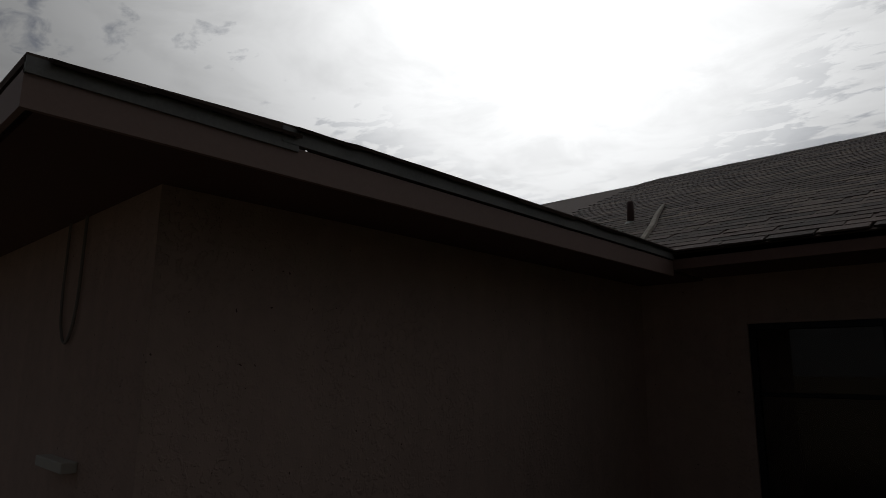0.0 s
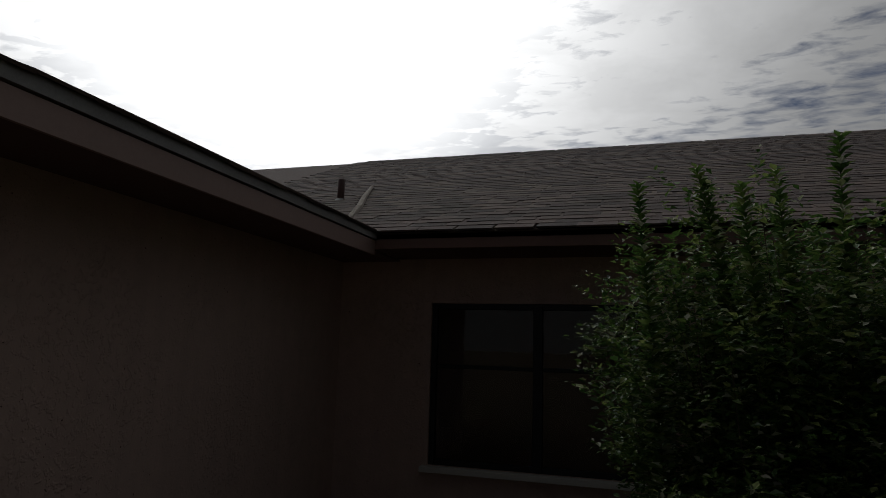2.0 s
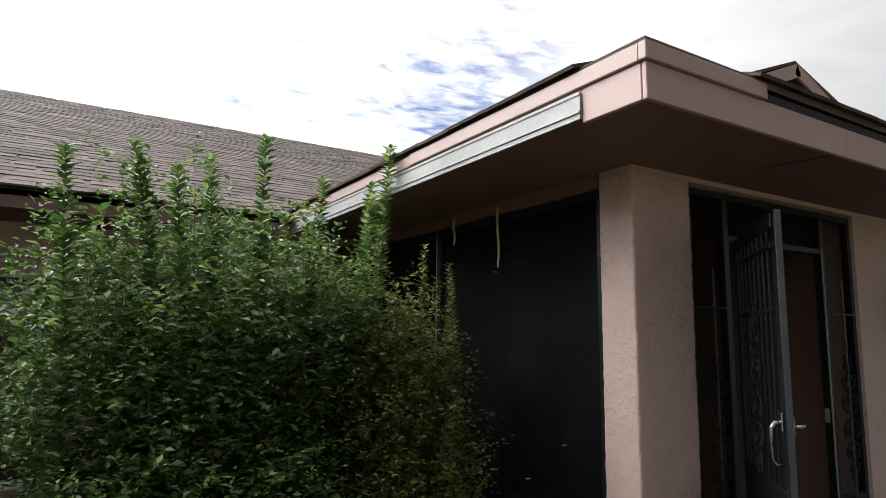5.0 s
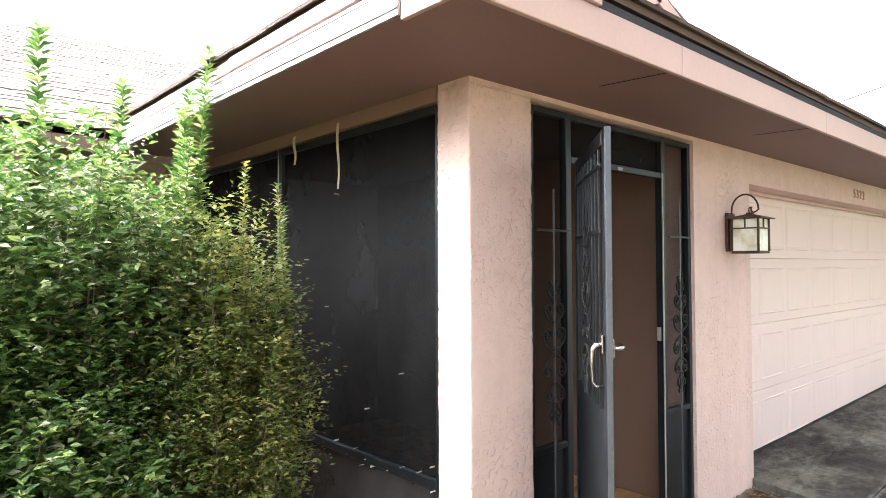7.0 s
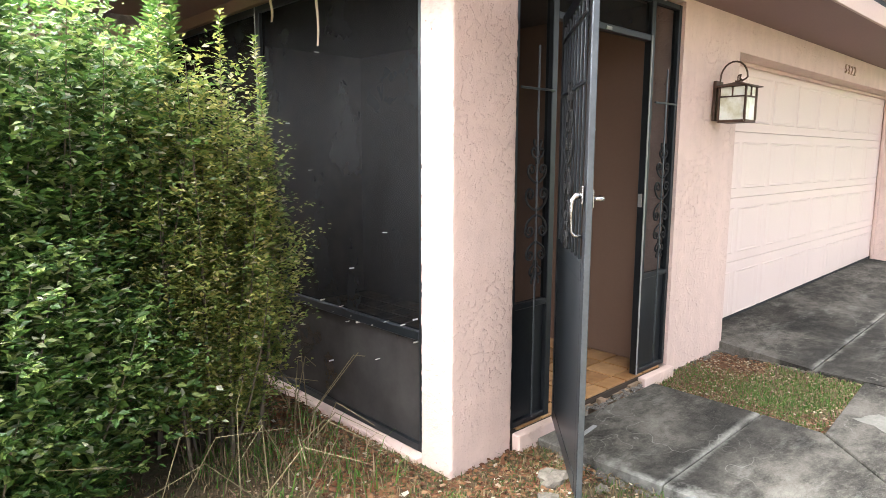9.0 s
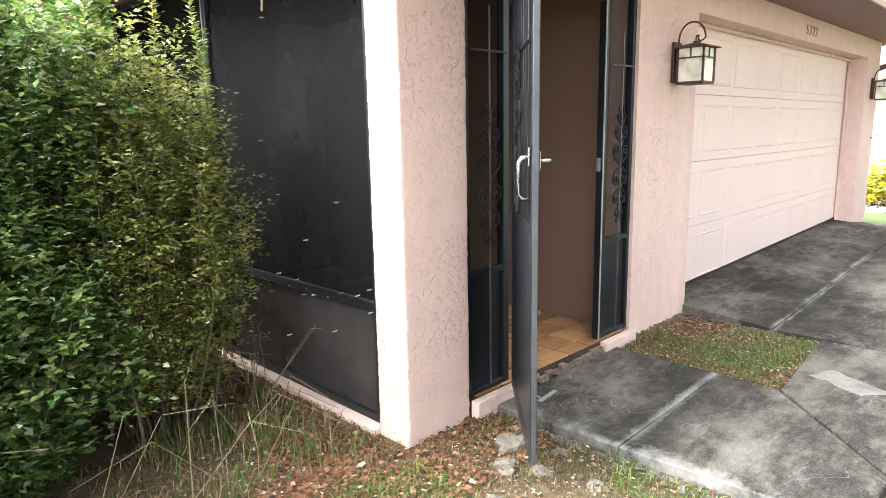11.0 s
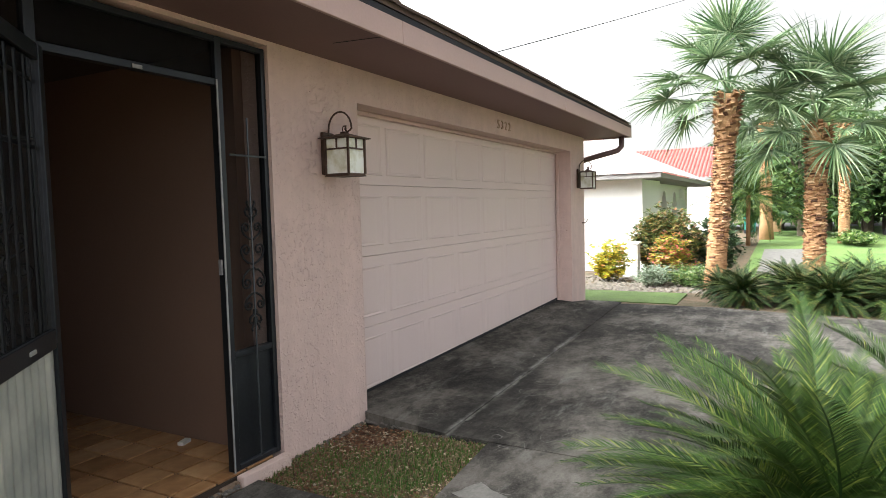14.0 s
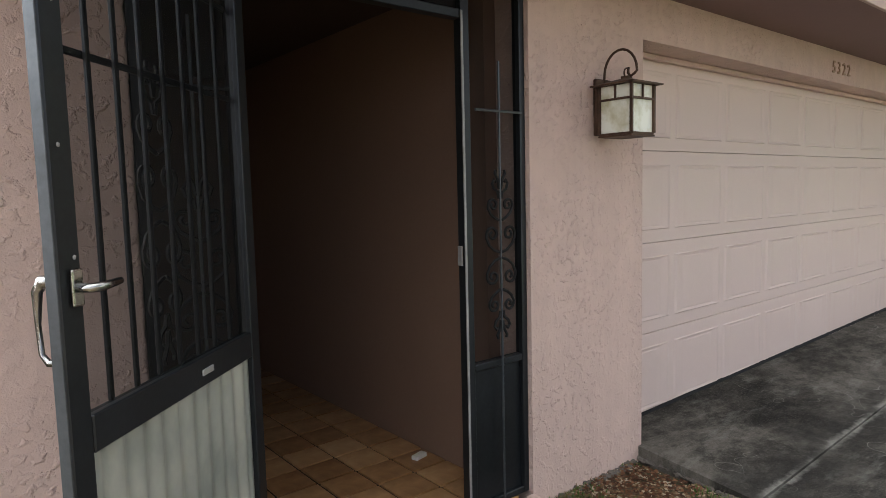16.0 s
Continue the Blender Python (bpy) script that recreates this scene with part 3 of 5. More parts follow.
tagged(part("paint_fleck", bm, pale_fleck, west, "pale paint flecks"), kind="stuff")
strip_paint = material("tan_peeling_strip", mottled((0.52, 0.42, 0.30), 0.25, 6, 40), 0.8)
for y, ln, wd in ((1.02, 0.36, 0.022), (1.50, 0.17, 0.03)):
    bm = bmesh.new()
    for k in range(5):
        z0, z1 = 2.33 - ln * k / 5, 2.33 - ln * (k + 1) / 5
        o0, o1 = 0.006 * math.sin(k * 1.3), 0.006 * math.sin((k + 1) * 1.3)
        vs = [bm.verts.new((-0.004 - o, y + s * wd / 2 * f, z)) for z, o, f in ((z0, o0, 1 - 0.09 * k), (z1, o1, 1 - 0.09 * (k + 1))) for s in (-1, 1)]
        bm.faces.new((vs[0], vs[1], vs[3], vs[2]))
    bmesh.ops.remove_doubles(bm, verts=bm.verts, dist=0.0004)
    bmesh.ops.solidify(bm, geom=list(bm.faces), thickness=0.004)
    tagged(part("hanging_strip", bm, strip_paint), "tan peeling caulk strip hanging from the porch beam", "strip", "hanging strips")

# front frame: sidelights, transom, jambs
DL, DR, DTOP = 0.735, 1.615, 2.065
front = empty("entry_frame", (0, 0.03, 0), "dark bronze aluminium entry frame with scrolled grilles", "door frame")
for x in (ENT0 + 0.004, DL - 0.042, DR, ENT1 - 0.034):
    bar(front, "post", x, 0.02, 0.05, x + 0.03 if x in (ENT0 + 0.004, ENT1 - 0.034) else x + 0.042, 0.065, 2.315)
for x0, x1 in ((ENT0 + 0.034, DL - 0.042), (DR + 0.042, ENT1 - 0.034)):
    for z in (0.05, 0.655, 2.285):
        bar(front, "rail", x0, 0.022, z, x1, 0.062, z + 0.03)
    sheet(front, "mesh", ((x0, 0.046, 0.685), (x1, 0.046, 0.685), (x1, 0.046, 2.285), (x0, 0.046, 2.285)), front_screen, "black woven insect mesh")
    bar(front, "kick_panel", x0, 0.042, 0.08, x1, 0.047, 0.655, dark_metal, 0.001, "dark scuffed kick panel")
bar(front, "rail", DL, 0.02, DTOP, DR, 0.065, DTOP + 0.035)
bar(front, "rail", DL, 0.022, 2.285, DR, 0.062, 2.315)
sheet(front, "mesh", ((DL, 0.046, DTOP + 0.035), (DR, 0.046, DTOP + 0.035), (DR, 0.046, 2.285), (DL, 0.046, 2.285)), screen_dark, "black woven insect mesh")
bar(front, "edge_strip", DR - 0.006, 0.012, 0.05, DR + 0.004, 0.019, DTOP + 0.03, bare_alu, 0.001, "scuffed bare metal jamb edge")
bar(front, "latch_plate", 1.14, 0.012, DTOP + 0.004, 1.19, 0.019, DTOP + 0.022, bare_alu, 0.002, "pale metal latch plate")
bar(front, "strike_plate", DR - 0.012, 0.03, 1.10, DR - 0.003, 0.055, 1.18, bare_alu, 0.002, "pale metal strike plate")


iron = material("black_iron", mottled((0.006, 0.006, 0.0065), 0.3), 0.9)


def curl(cx, cz, r0, r1, turns, lead):
    """A line that leads in and then winds round a centre, anticlockwise, in the x-z plane."""
    pts = [Vector((x, 0, z)) for x, z in lead]
    n = int(turns * 14)
    for k in range(n + 1):
        a, r = -0.35 + k / n * turns * math.tau, r0 + (r1 - r0) * (k / n) ** 0.8
        pts.append(Vector((cx + r * math.cos(a), 0, cz + r * math.sin(a))))
    return pts


SCROLL = [curl(0.046, 0.088, 0.036, 0.010, 1.25, ((0.004, 0.012), (0.035, 0.022), (0.064, 0.044))),
          curl(0.040, 0.208, 0.030, 0.009, 1.2, ((0.006, 0.145), (0.030, 0.156), (0.055, 0.174))),
          [Vector((x, 0, z)) for x, z in ((0.006, 0.235), (0.012, 0.262), (0.034, 0.276), (0.042, 0.298), (0.030, 0.312), (0.022, 0.302))],
          [Vector((x, 0, z)) for x, z in ((0.004, 0.275), (0.010, 0.310), (0.026, 0.338), (0.022, 0.352))]]


def scrollwork(parent, cx, cz, y, base, size=1.0, thick=0.0062):
    """Wrought iron scrolls, mirrored about an upright bar and about their middle."""
    for line in SCROLL:
        for fx in (-1, 1):
            for fz in (-1, 1):
                bm = tube([(cx + fx * p.x * size, y - 0.002 * fx, cz + fz * p.z * size) for p in line], thick, 5)
                bm.transform(Matrix.Translation(-Vector(base)))
                part("scroll", bm, iron, parent, "black wrought iron scroll")


def grille(parent, cx, z0, z1, y, base):
    """Upright bar, notched cross bar and the scrolls on both sides."""
    bm = tube([(cx, y, z0), (cx, y, z1)], 0.0055, 6)
    bm.transform(Matrix.Translation(-Vector(base)))
    part("grille_bar", bm, worn_metal, parent, "scuffed thin grille bar")
    bm = tube([(cx - 0.13, y, z1 - 0.20), (cx + 0.13, y, z1 - 0.20)], 0.006, 6)
    bm.transform(Matrix.Translation(-Vector(base)))
    part("cross_bar", bm, worn_metal, parent)
    scrollwork(parent, cx, 1.13, y, base)


worn_metal = material("worn_grey_metal", mottled((0.085, 0.095, 0.105), 0.35, 4, 60, 0.0004), 0.4, 0.6)
grille(front, 0.575, 0.08, 1.92, 0.008, (0, 0.03, 0))
grille(front, 1.80, 0.08, 1.92, 0.008, (0, 0.03, 0))

# the open screen door: x runs along the leaf from its hinge, y is its outer face
door_m = Matrix.Translation((DL - 0.03, -0.04, 0.0)) @ Matrix.Rotation(math.atan2(-0.585, -0.61), 4, "Z")
door = tagged(empty("screen_door", door_m), "dark bronze metal screen door standing wide open", "door")
DW, DB, DT = 0.812, 0.055, 2.06


def leaf_bar(name, x0, y0, z0, x1, y1, z1, mat=None, wd=0.003, label=""):
    bm = boxes((x0, y0, z0, x1, y1, z1))
    bevel(bm, wd, 1)
    return part(name, bm, mat or dark_metal, door, label)


leaf_bar("stile", 0.0, -0.015, DB, 0.055, 0.015, DT)
leaf_bar("stile", DW - 0.058, -0.013, DB, DW, 0.013, DT)
leaf_bar("edge_trim", DW, -0.011, DB, DW + 0.004, 0.011, DT, worn_metal, 0.001, "grey worn metal door edge")
for z0, z1 in ((DB, DB + 0.075), (0.925, 1.0), (DT - 0.06, DT)):
    leaf_bar("rail", 0.056, -0.0145, z0, DW - 0.059, 0.0145, z1)
bm = bmesh.new()
bm.faces.new([bm.verts.new(p) for p in ((0.056, 0, 1.0), (DW - 0.059, 0, 1.0), (DW - 0.059, 0, DT - 0.06), (0.056, 0, DT - 0.06))])
part("mesh", bm, screen_material("door_insect_screen", (0.010, 0.010, 0.010), 0.66), door, "sagging black woven mesh")
# corrugated kick panel
bm = bmesh.new()
rows = []
for k in range(97):
    u = k / 96
    xx = 0.057 + u * (DW - 0.117)
    yy = 0.006 * math.sin(u * math.tau * 10)
    rows.append([bm.verts.new((xx, yy + o, z)) for o in (0.0, 0.002) for z in (DB + 0.075, 0.925)])
for p, q in zip(rows, rows[1:]):
    bm.faces.new((p[0], p[1], q[1], q[0]))
    bm.faces.new((p[2], q[2], q[3], p[3]))
for r in (rows[0], rows[-1]):
    bm.faces.new((r[0], r[2], r[3], r[1]))


def kick_look(n, pos):
    a = n.noise(n.mapping(pos, (1.0, 1.0, 0.5)), 5.0, 5.0, 0.6)
    return n.ramp(a, (0.3, (0.22, 0.24, 0.22)), (0.7, (0.50, 0.50, 0.44))), a, 0.0004


part("kick_panel", bm, material("weathered_corrugated_panel", kick_look, 0.5, 0.3), door, "weathered grey corrugated kick panel", True)
leaf_bar("kick_plate", 0.056, 0.0092, DB + 0.075, DW - 0.059, 0.0125, 0.925, None, 0.001, "dark scuffed outer kick plate")
for k in range(7):
    xx = 0.056 + (k + 1) * (DW - 0.115) / 8
    leaf_bar("grille_bar", xx - 0.006, 0.004, 1.0, xx + 0.006, 0.0135, DT - 0.06, None, 0.002)
leaf_bar("cross_bar", 0.056, 0.0145, 1.672, DW - 0.059, 0.0225, 1.687, None, 0.002)
leaf_bar("cross_bar", 0.056, 0.0145, 1.92, DW - 0.059, 0.0225, 1.935, None, 0.002)
scrollwork(door, 0.42, 1.36, 0.027, (0, 0, 0), 1.0, 0.0055)
pull = part("pull_handle", tube([(DW - 0.035, 0.018, 1.258), (DW - 0.032, 0.046, 1.256), (DW - 0.032, 0.058, 1.238), (DW - 0.032, 0.061, 1.178), (DW - 0.032, 0.058, 1.122), (DW - 0.032, 0.046, 1.106), (DW - 0.035, 0.018, 1.104)],
                                [0.013, 0.013, 0.010, 0.0055, 0.0055, 0.007, 0.007], 8), chrome, door, "worn chrome pull handle", True)
bm = boxes((DW - 0.055, 0.016, 1.225, DW - 0.018, 0.026, 1.295))
bevel(bm, 0.004, 2)
part("lock_plate", bm, chrome, pull, "worn chrome lock plate")
latch = part("inside_latch", tube([(DW - 0.035, -0.014, 1.245), (DW - 0.035, -0.05, 1.245), (DW - 0.05, -0.058, 1.245), (DW - 0.105, -0.058, 1.249)], [0.009, 0.009, 0.009, 0.007], 8), chrome, door, "worn chrome inside latch lever", True)
bm = boxes((DW - 0.052, -0.022, 1.210, DW - 0.022, -0.0155, 1.280))
bevel(bm, 0.004, 2)
part("latch_plate", bm, chrome, latch, "worn chrome plate")
leaf_bar("hasp", 0.30, -0.022, 0.955, 0.355, -0.0155, 0.971, bare_alu, 0.002, "small pale metal hook")
for z in (0.25, 1.05, 1.85):
    bm = tube([(-0.004, 0.0, z - 0.045), (-0.004, 0.0, z + 0.045)], 0.008, 8)
    part("hinge", bm, dark_metal, door)
for z in (0.12, 0.2, 0.5, 0.7, 1.3, 1.5, 1.75, 1.99):
    bm = bmesh.new()
    bmesh.ops.create_icosphere(bm, subdivisions=1, radius=0.005, matrix=Matrix.Translation((DW - 0.03 + 0.012 * math.sin(z * 9), -0.016, z)) @ Matrix.Diagonal((1, 0.4, 1, 1)))
    part("screw", bm, bare_alu, door, "pale screw head")

# the outer face looks away from the porch
for piece in door.children_recursive:
    piece.data.transform(Matrix.Diagonal((1, -1, 1, 1)))
    piece.data.flip_normals()

# small white box left on the tiles
bm = boxes((-0.04, -0.02, 0, 0.04, 0.02, 0.022))
bevel(bm, 0.003, 1)
ob = tagged(part("small_box", bm, white_paint), "small white cardboard box lying on the tiles", "box")
ob.matrix_world = pose(1.81, 0.64, 0.047, 0, 0, 15)

# ---- garage door ----
garage = empty("garage_door", (GAR0, 0.2, 0), "pale pink sectional garage door with raised panels", "garage door")
COLS, H = 8, 0.53
W = GAR1 - GAR0
for k in range(4):
    bm = boxes((0.002, 0.012, k * H + 0.012, W - 0.002, 0.05, (k + 1) * H + 0.0092))
    bevel(bm, 0.0028, 2)
    sec = part("door_section", bm, garage_paint, garage)
    for c in range(COLS):
        x0, x1 = 0.05 + c * (W - 0.06) / COLS, 0.05 + (c + 1) * (W - 0.06) / COLS - 0.05
        z0, z1 = k * H + 0.085, (k + 1) * H - 0.07
        soften = 2.2 if k == 3 else 4.5
        bm = bmesh.new()
        ring = []
        for inset, y in ((0.0, 0.0118), (0.006, 0.0060), (0.022, 0.0105), (0.03, 0.0085)):
            ring.append([bm.verts.new(p) for p in ((x0 + inset * soften, y, z0 + inset), (x1 - inset * soften, y, z0 + inset), (x1 - inset * soften, y, z1 - inset), (x0 + inset * soften, y, z1 - inset))])
        for p, q in zip(ring, ring[1:]):
            for i in range(4):
                bm.faces.new((p[i], p[(i + 1) % 4], q[(i + 1) % 4], q[i]))
        bm.faces.new(ring[-1])
        part("raised_panel", bm, garage_paint, sec)
bm = bmesh.new()
seal = [bm.verts.new(p) for p in ((0.0, 0.006, 0.05), (W, 0.006, 0.115), (W, 0.006, 0.142), (0.0, 0.006, 0.074))]
back = [bm.verts.new(v.co + Vector((0, 0.03, 0))) for v in seal]
bm.faces.new(seal), bm.faces.new(back[::-1])
for i in range(4):
    bm.faces.new((seal[i], back[i], back[(i + 1) % 4], seal[(i + 1) % 4]))
part("bottom_seal", bm, black_rubber, garage, "black rubber bottom seal")
trim = empty("door_trim", (0, 0, 0), "tan painted wooden garage door stop", "trim", "", "structure")
for r in ((GAR0 + 0.001, 0.165, 0.0, GAR0 + 0.03, 0.199, GAR_TOP - 0.002), (GAR1 - 0.03, 0.165, 0.0, GAR1 - 0.001, 0.199, GAR_TOP - 0.002), (GAR0 + 0.03, 0.165, GAR_TOP - 0.03, GAR1 - 0.03, 0.199, GAR_TOP - 0.002)):
    bm = boxes(r)
    bevel(bm, 0.003, 1)
    part("stop_strip", bm, stucco, trim)

# ---- wall lanterns ----
lamp_glass = material("stained_lamp_glass", lambda n, pos: (n.ramp(n.noise(pos, 9.0, 4.0, 0.6), (0.28, (0.50, 0.48, 0.30)), (0.55, (0.80, 0.82, 0.74))), None, 0.0), 0.25)


def lantern(at):
    lamp = empty("wall_lantern", at, "rusty mission-style wall lantern with milky glass", "lantern", "lanterns beside the garage door")
    bm = boxes((-0.055, 0.122, -0.02, 0.055, 0.144, 0.24))
    bevel(bm, 0.005, 2)
    part("back_plate", bm, rust, lamp)
    pts = [(0, 0.123, 0.22)] + [(0, 0.01 + 0.11 * math.cos(a), 0.255 + 0.105 * math.sin(a)) for a in [math.pi * k / 11 for k in range(12)]]
    pts += [(0, -0.085, 0.245), (0, -0.06, 0.235), (0, -0.04, 0.25), (0, -0.045, 0.275)]
    part("hook_arm", tube([(p[0], p[1] * 0.8 + 0.025, p[2]) for p in pts], 0.006, 7), rust, lamp, "curled rusty hook arm", True)
    bm = bmesh.new()
    bmesh.ops.create_circle(bm, segments=12, radius=0.016, matrix=Matrix.Translation((0, 0, 0.262)) @ Matrix.Rotation(radians(90), 4, "X"))
    ringpts = [(0.018 * math.cos(a), 0.0, 0.25 + 0.022 * math.sin(a)) for a in [math.tau * k / 12 for k in range(13)]]
    bm.free()
    part("ring", tube(ringpts, 0.004, 6, False), rust, lamp)
    # roof of the lantern: a low pyramid with a flat brim
    bm = bmesh.new()
    loops = []
    for r, z in ((0.115, 0.192), (0.115, 0.198), (0.1, 0.202), (0.018, 0.226), (0.018, 0.236)):
        loops.append([bm.verts.new((sx * r, sy * r, z)) for sx, sy in ((-1, -1), (1, -1), (1, 1), (-1, 1))])
    for p, q in zip(loops, loops[1:]):
        for i in range(4):
            bm.faces.new((p[i], p[(i + 1) % 4], q[(i + 1) % 4], q[i]))
    bm.faces.new(loops[-1]), bm.faces.new(loops[0][::-1])
    part("cap", bm, rust, lamp, "rusty pyramid cap")
    r = 0.085
    for sx in (-1, 1):
        for sy in (-1, 1):
            part("corner_bar", boxes((sx * r - 0.006, sy * r - 0.006, -0.02, sx * r + 0.006, sy * r + 0.006, 0.192)), rust, lamp)
    for z in (-0.028, 0.125):
        for m in (Matrix(), Matrix.Rotation(radians(90), 4, "Z"), Matrix.Rotation(radians(180), 4, "Z"), Matrix.Rotation(radians(270), 4, "Z")):
            bm = bmesh.new()
            box(bm, -r + 0.0062, -r - 0.005, z, r - 0.0062, -r + 0.005, z + 0.009, m)
            part("cross_bar", bm, rust, lamp)
    for m in (Matrix(), Matrix.Rotation(radians(90), 4, "Z"), Matrix.Rotation(radians(180), 4, "Z"), Matrix.Rotation(radians(270), 4, "Z")):
        bm = bmesh.new()
        box(bm, -0.004, -r - 0.004, 0.1342, 0.004, -r + 0.004, 0.19, m)
        part("divider", bm, rust, lamp)
        bm = bmesh.new()
        box(bm, -r + 0.006, -r + 0.0055, -0.018, r - 0.006, -r + 0.008, 0.19, m)
        part("pane", bm, lamp_glass, lamp, "milky stained glass pane")
    part("floor_plate", boxes((-r - 0.004, -r - 0.004, -0.036, r + 0.004, r + 0.004, -0.0285)), rust, lamp)
    return lamp


first = lantern((2.455, -0.145, 1.66))
copy_thing(first, Matrix.Translation((8.0, -0.145, 1.66)))

# house number
numbers = empty("house_number", (5.18, -0.002, 2.195), "brown metal house number on the garage lintel", "house number")
num_mat = material("brown_number_metal", mottled((0.40, 0.27, 0.19), 0.3), 0.5, 0.1)
for k, ch in enumerate("5322"):
    cu = bpy.data.curves.new("digit", "FONT")
    cu.body, cu.size, cu.extrude = ch, 0.125, 0.004
    tmp = new("digit", cu)
    bpy.context.view_layer.update()
    me = bpy.data.meshes.new_from_object(tmp.evaluated_get(bpy.context.evaluated_depsgraph_get()))
    bpy.data.objects.remove(tmp)
    me.materials.clear()
    me.materials.append(num_mat)
    d = new("digit", me)
    d.parent = numbers
    d.matrix_local = pose(k * 0.095, -0.002, 0, 90, 0, 0)

# downspout at the far corner, hose bib
spout_paint = material("brown_spout_paint", mottled((0.12, 0.075, 0.07), 0.2), 0.5)
spout = empty("downspout", (0, 0, 0), "brown painted gutter downspout", "downspout")
part("elbow", tube([(8.46, -0.507, 2.35), (8.46, -0.507, 2.22), (8.44, -0.46, 2.16), (8.40, -0.03, 2.06), (8.385, 0.08, 2.02)], 0.04, 8), spout_paint, spout, "", True)
part("pipe", tube([(8.39, 0.085, 2.03), (8.38, 0.09, 1.9), (8.38, 0.09, 0.05)], 0.038, 8), spout_paint, spout, "", True)
tap = empty("hose_bib", (8.2, -0.01, 1.15), "small rusty wall hook", "hook")
part("hook", tube([(0, 0.012, 0), (0, -0.04, 0), (0.02, -0.055, 0.03), (0.05, -0.06, 0.05)], 0.008, 6), rust, tap)

# ---- courtyard window and left wing details ----
win = empty("window_1", (-3.05, 3.5, 0.76), "dark aluminium courtyard window with two panes", "window", "", "structure")
def wbar(name, x0, z0, x1, z1, y0=0.0, y1=0.06, mat=None, label=""):
    bm = boxes((x0, y0, z0, x1, y1, z1))
    bevel(bm, 0.003, 1)
    return part(name, bm, mat or dark_metal, win, label)
for x0, x1 in ((-0.948, -0.90), (-0.04, 0.04), (0.90, 0.948)):
    wbar("window_frame", x0, -0.208, x1, 1.188)
for z0, z1 in ((-0.208, -0.16), (1.14, 1.188), (0.62, 0.65)):
    for x0, x1 in ((-0.899, -0.041), (0.041, 0.899)):
        wbar("window_frame", x0, z0, x1, z1, 0.004, 0.056)
for x0, x1 in ((-0.898, -0.042), (0.042, 0.898)):
    wbar("pane", x0, -0.159, x1, 0.619, 0.026, 0.032, pane_glass)
    wbar("pane", x0, 0.651, x1, 1.139, 0.026, 0.032, pane_glass)
wbar("window_sill", -1.0, -0.26, 1.0, -0.212, -0.1, 0.02, white_paint, "white painted sill")
structure("room_behind_window", boxes((-4.9, 4.9, -0.4, -0.1, 5.0, 2.4), (-4.9, 3.68, -0.4, -0.1, 4.9, -0.3), (-4.9, 3.68, 2.36, -0.1, 4.9, 2.4), (-5.0, 3.68, -0.4, -4.9, 5.0, 2.4), (-0.1, 3.68, -0.4, 0.0, 5.0, 2.4)), shaded_mauve, "plain dark room behind the courtyard window", "wall")
structure("sill_left", boxes((-5.95, -0.97, 1.08, -5.55, -0.9, 1.13), width=0.006), white_paint, "short white painted sill on the left wing", "sill")
loop = [(-5.9 + 0.13 * math.cos(a), -0.915, 1.98 + 0.30 * math.sin(a)) for a in [math.pi + math.pi * k / 12 for k in range(13)]]
tagged(part("cable_loop", tube([(-6.03, -0.915, 2.33)] + loop + [(-5.77, -0.915, 2.33)], 0.008, 6), material("grey_cable", mottled((0.3, 0.28, 0.26), 0.2), 0.6)), "grey cable hanging in a loop below the eave", "cable")

# roof pipe and a pale stick lying on the shingles
vent = empty("vent_pipe", (-5.52, 4.58, 3.18), "grey plumbing vent pipe on the roof", "vent pipe")
part("pipe", tube([(0, 0, -0.05), (0, 0, 0.27), (0, 0, 0.29)], [0.042, 0.042, 0.036], 10), spout_paint, vent, "", True)
part("flashing", tube([(0, 0, 0.0), (0, 0.0, 0.05)], [0.11, 0.05], 12), bare_alu, vent, "lead flashing collar")
st = [Vector((-4.81, 3.36, 2.72)), Vector((-5.0, 4.0, 3.0)), Vector((-5.22, 4.6, 3.26)), Vector((-5.44, 5.28, 3.55))]
tagged(part("fallen_branch", tube(st, [0.03, 0.035, 0.03, 0.02], 7), material("pale_bark", mottled((0.34, 0.30, 0.25), 0.4, 12, 60, 0.004), 0.9)), "pale dry branch lying on the roof", "branch")

# open seams in the soffit boards
for x in (0.60, 2.25):
    bm = bmesh.new()
    box(bm, 0, 0, 0, 0.006, 0.34, 0.002, Matrix.Translation((x, -EAVE + 0.025, SOFFIT - 0.003)) @ Matrix.Rotation(radians(8), 4, "Z"))
    structure("soffit_seam", bm, black_rubber, "dark open seam between soffit boards", "seam")
# ---- plants ----
leaf_green = leaf_material("shrub_leaf", ((0.0, (0.030, 0.072, 0.017)), (0.35, (0.065, 0.138, 0.030)), (0.65, (0.13, 0.22, 0.05)), (0.9, (0.29, 0.35, 0.11)), (1.0, (0.5, 0.5, 0.4))), 0.42, 0.45)
leaf_olive = leaf_material("small_olive_leaf", ((0.0, (0.04, 0.075, 0.016)), (0.3, (0.14, 0.205, 0.045)), (0.65, (0.28, 0.32, 0.08)), (0.92, (0.42, 0.37, 0.12)), (1.0, (0.5, 0.47, 0.36))), 0.5, 0.45)
stem_bark = material("grey_brown_stem", mottled((0.10, 0.08, 0.055), 0.35, 8, 60, 0.002), 0.9)
LEAF = np.array([(0, 0, 0), (0.28, 0.45, 0.06), (0, 0.5, -0.05), (-0.28, 0.45, 0.06), (0, 1.0, -0.12)])
LEAF_F = [(0, 1, 2), (0, 2, 3), (1, 4, 2), (2, 4, 3)]


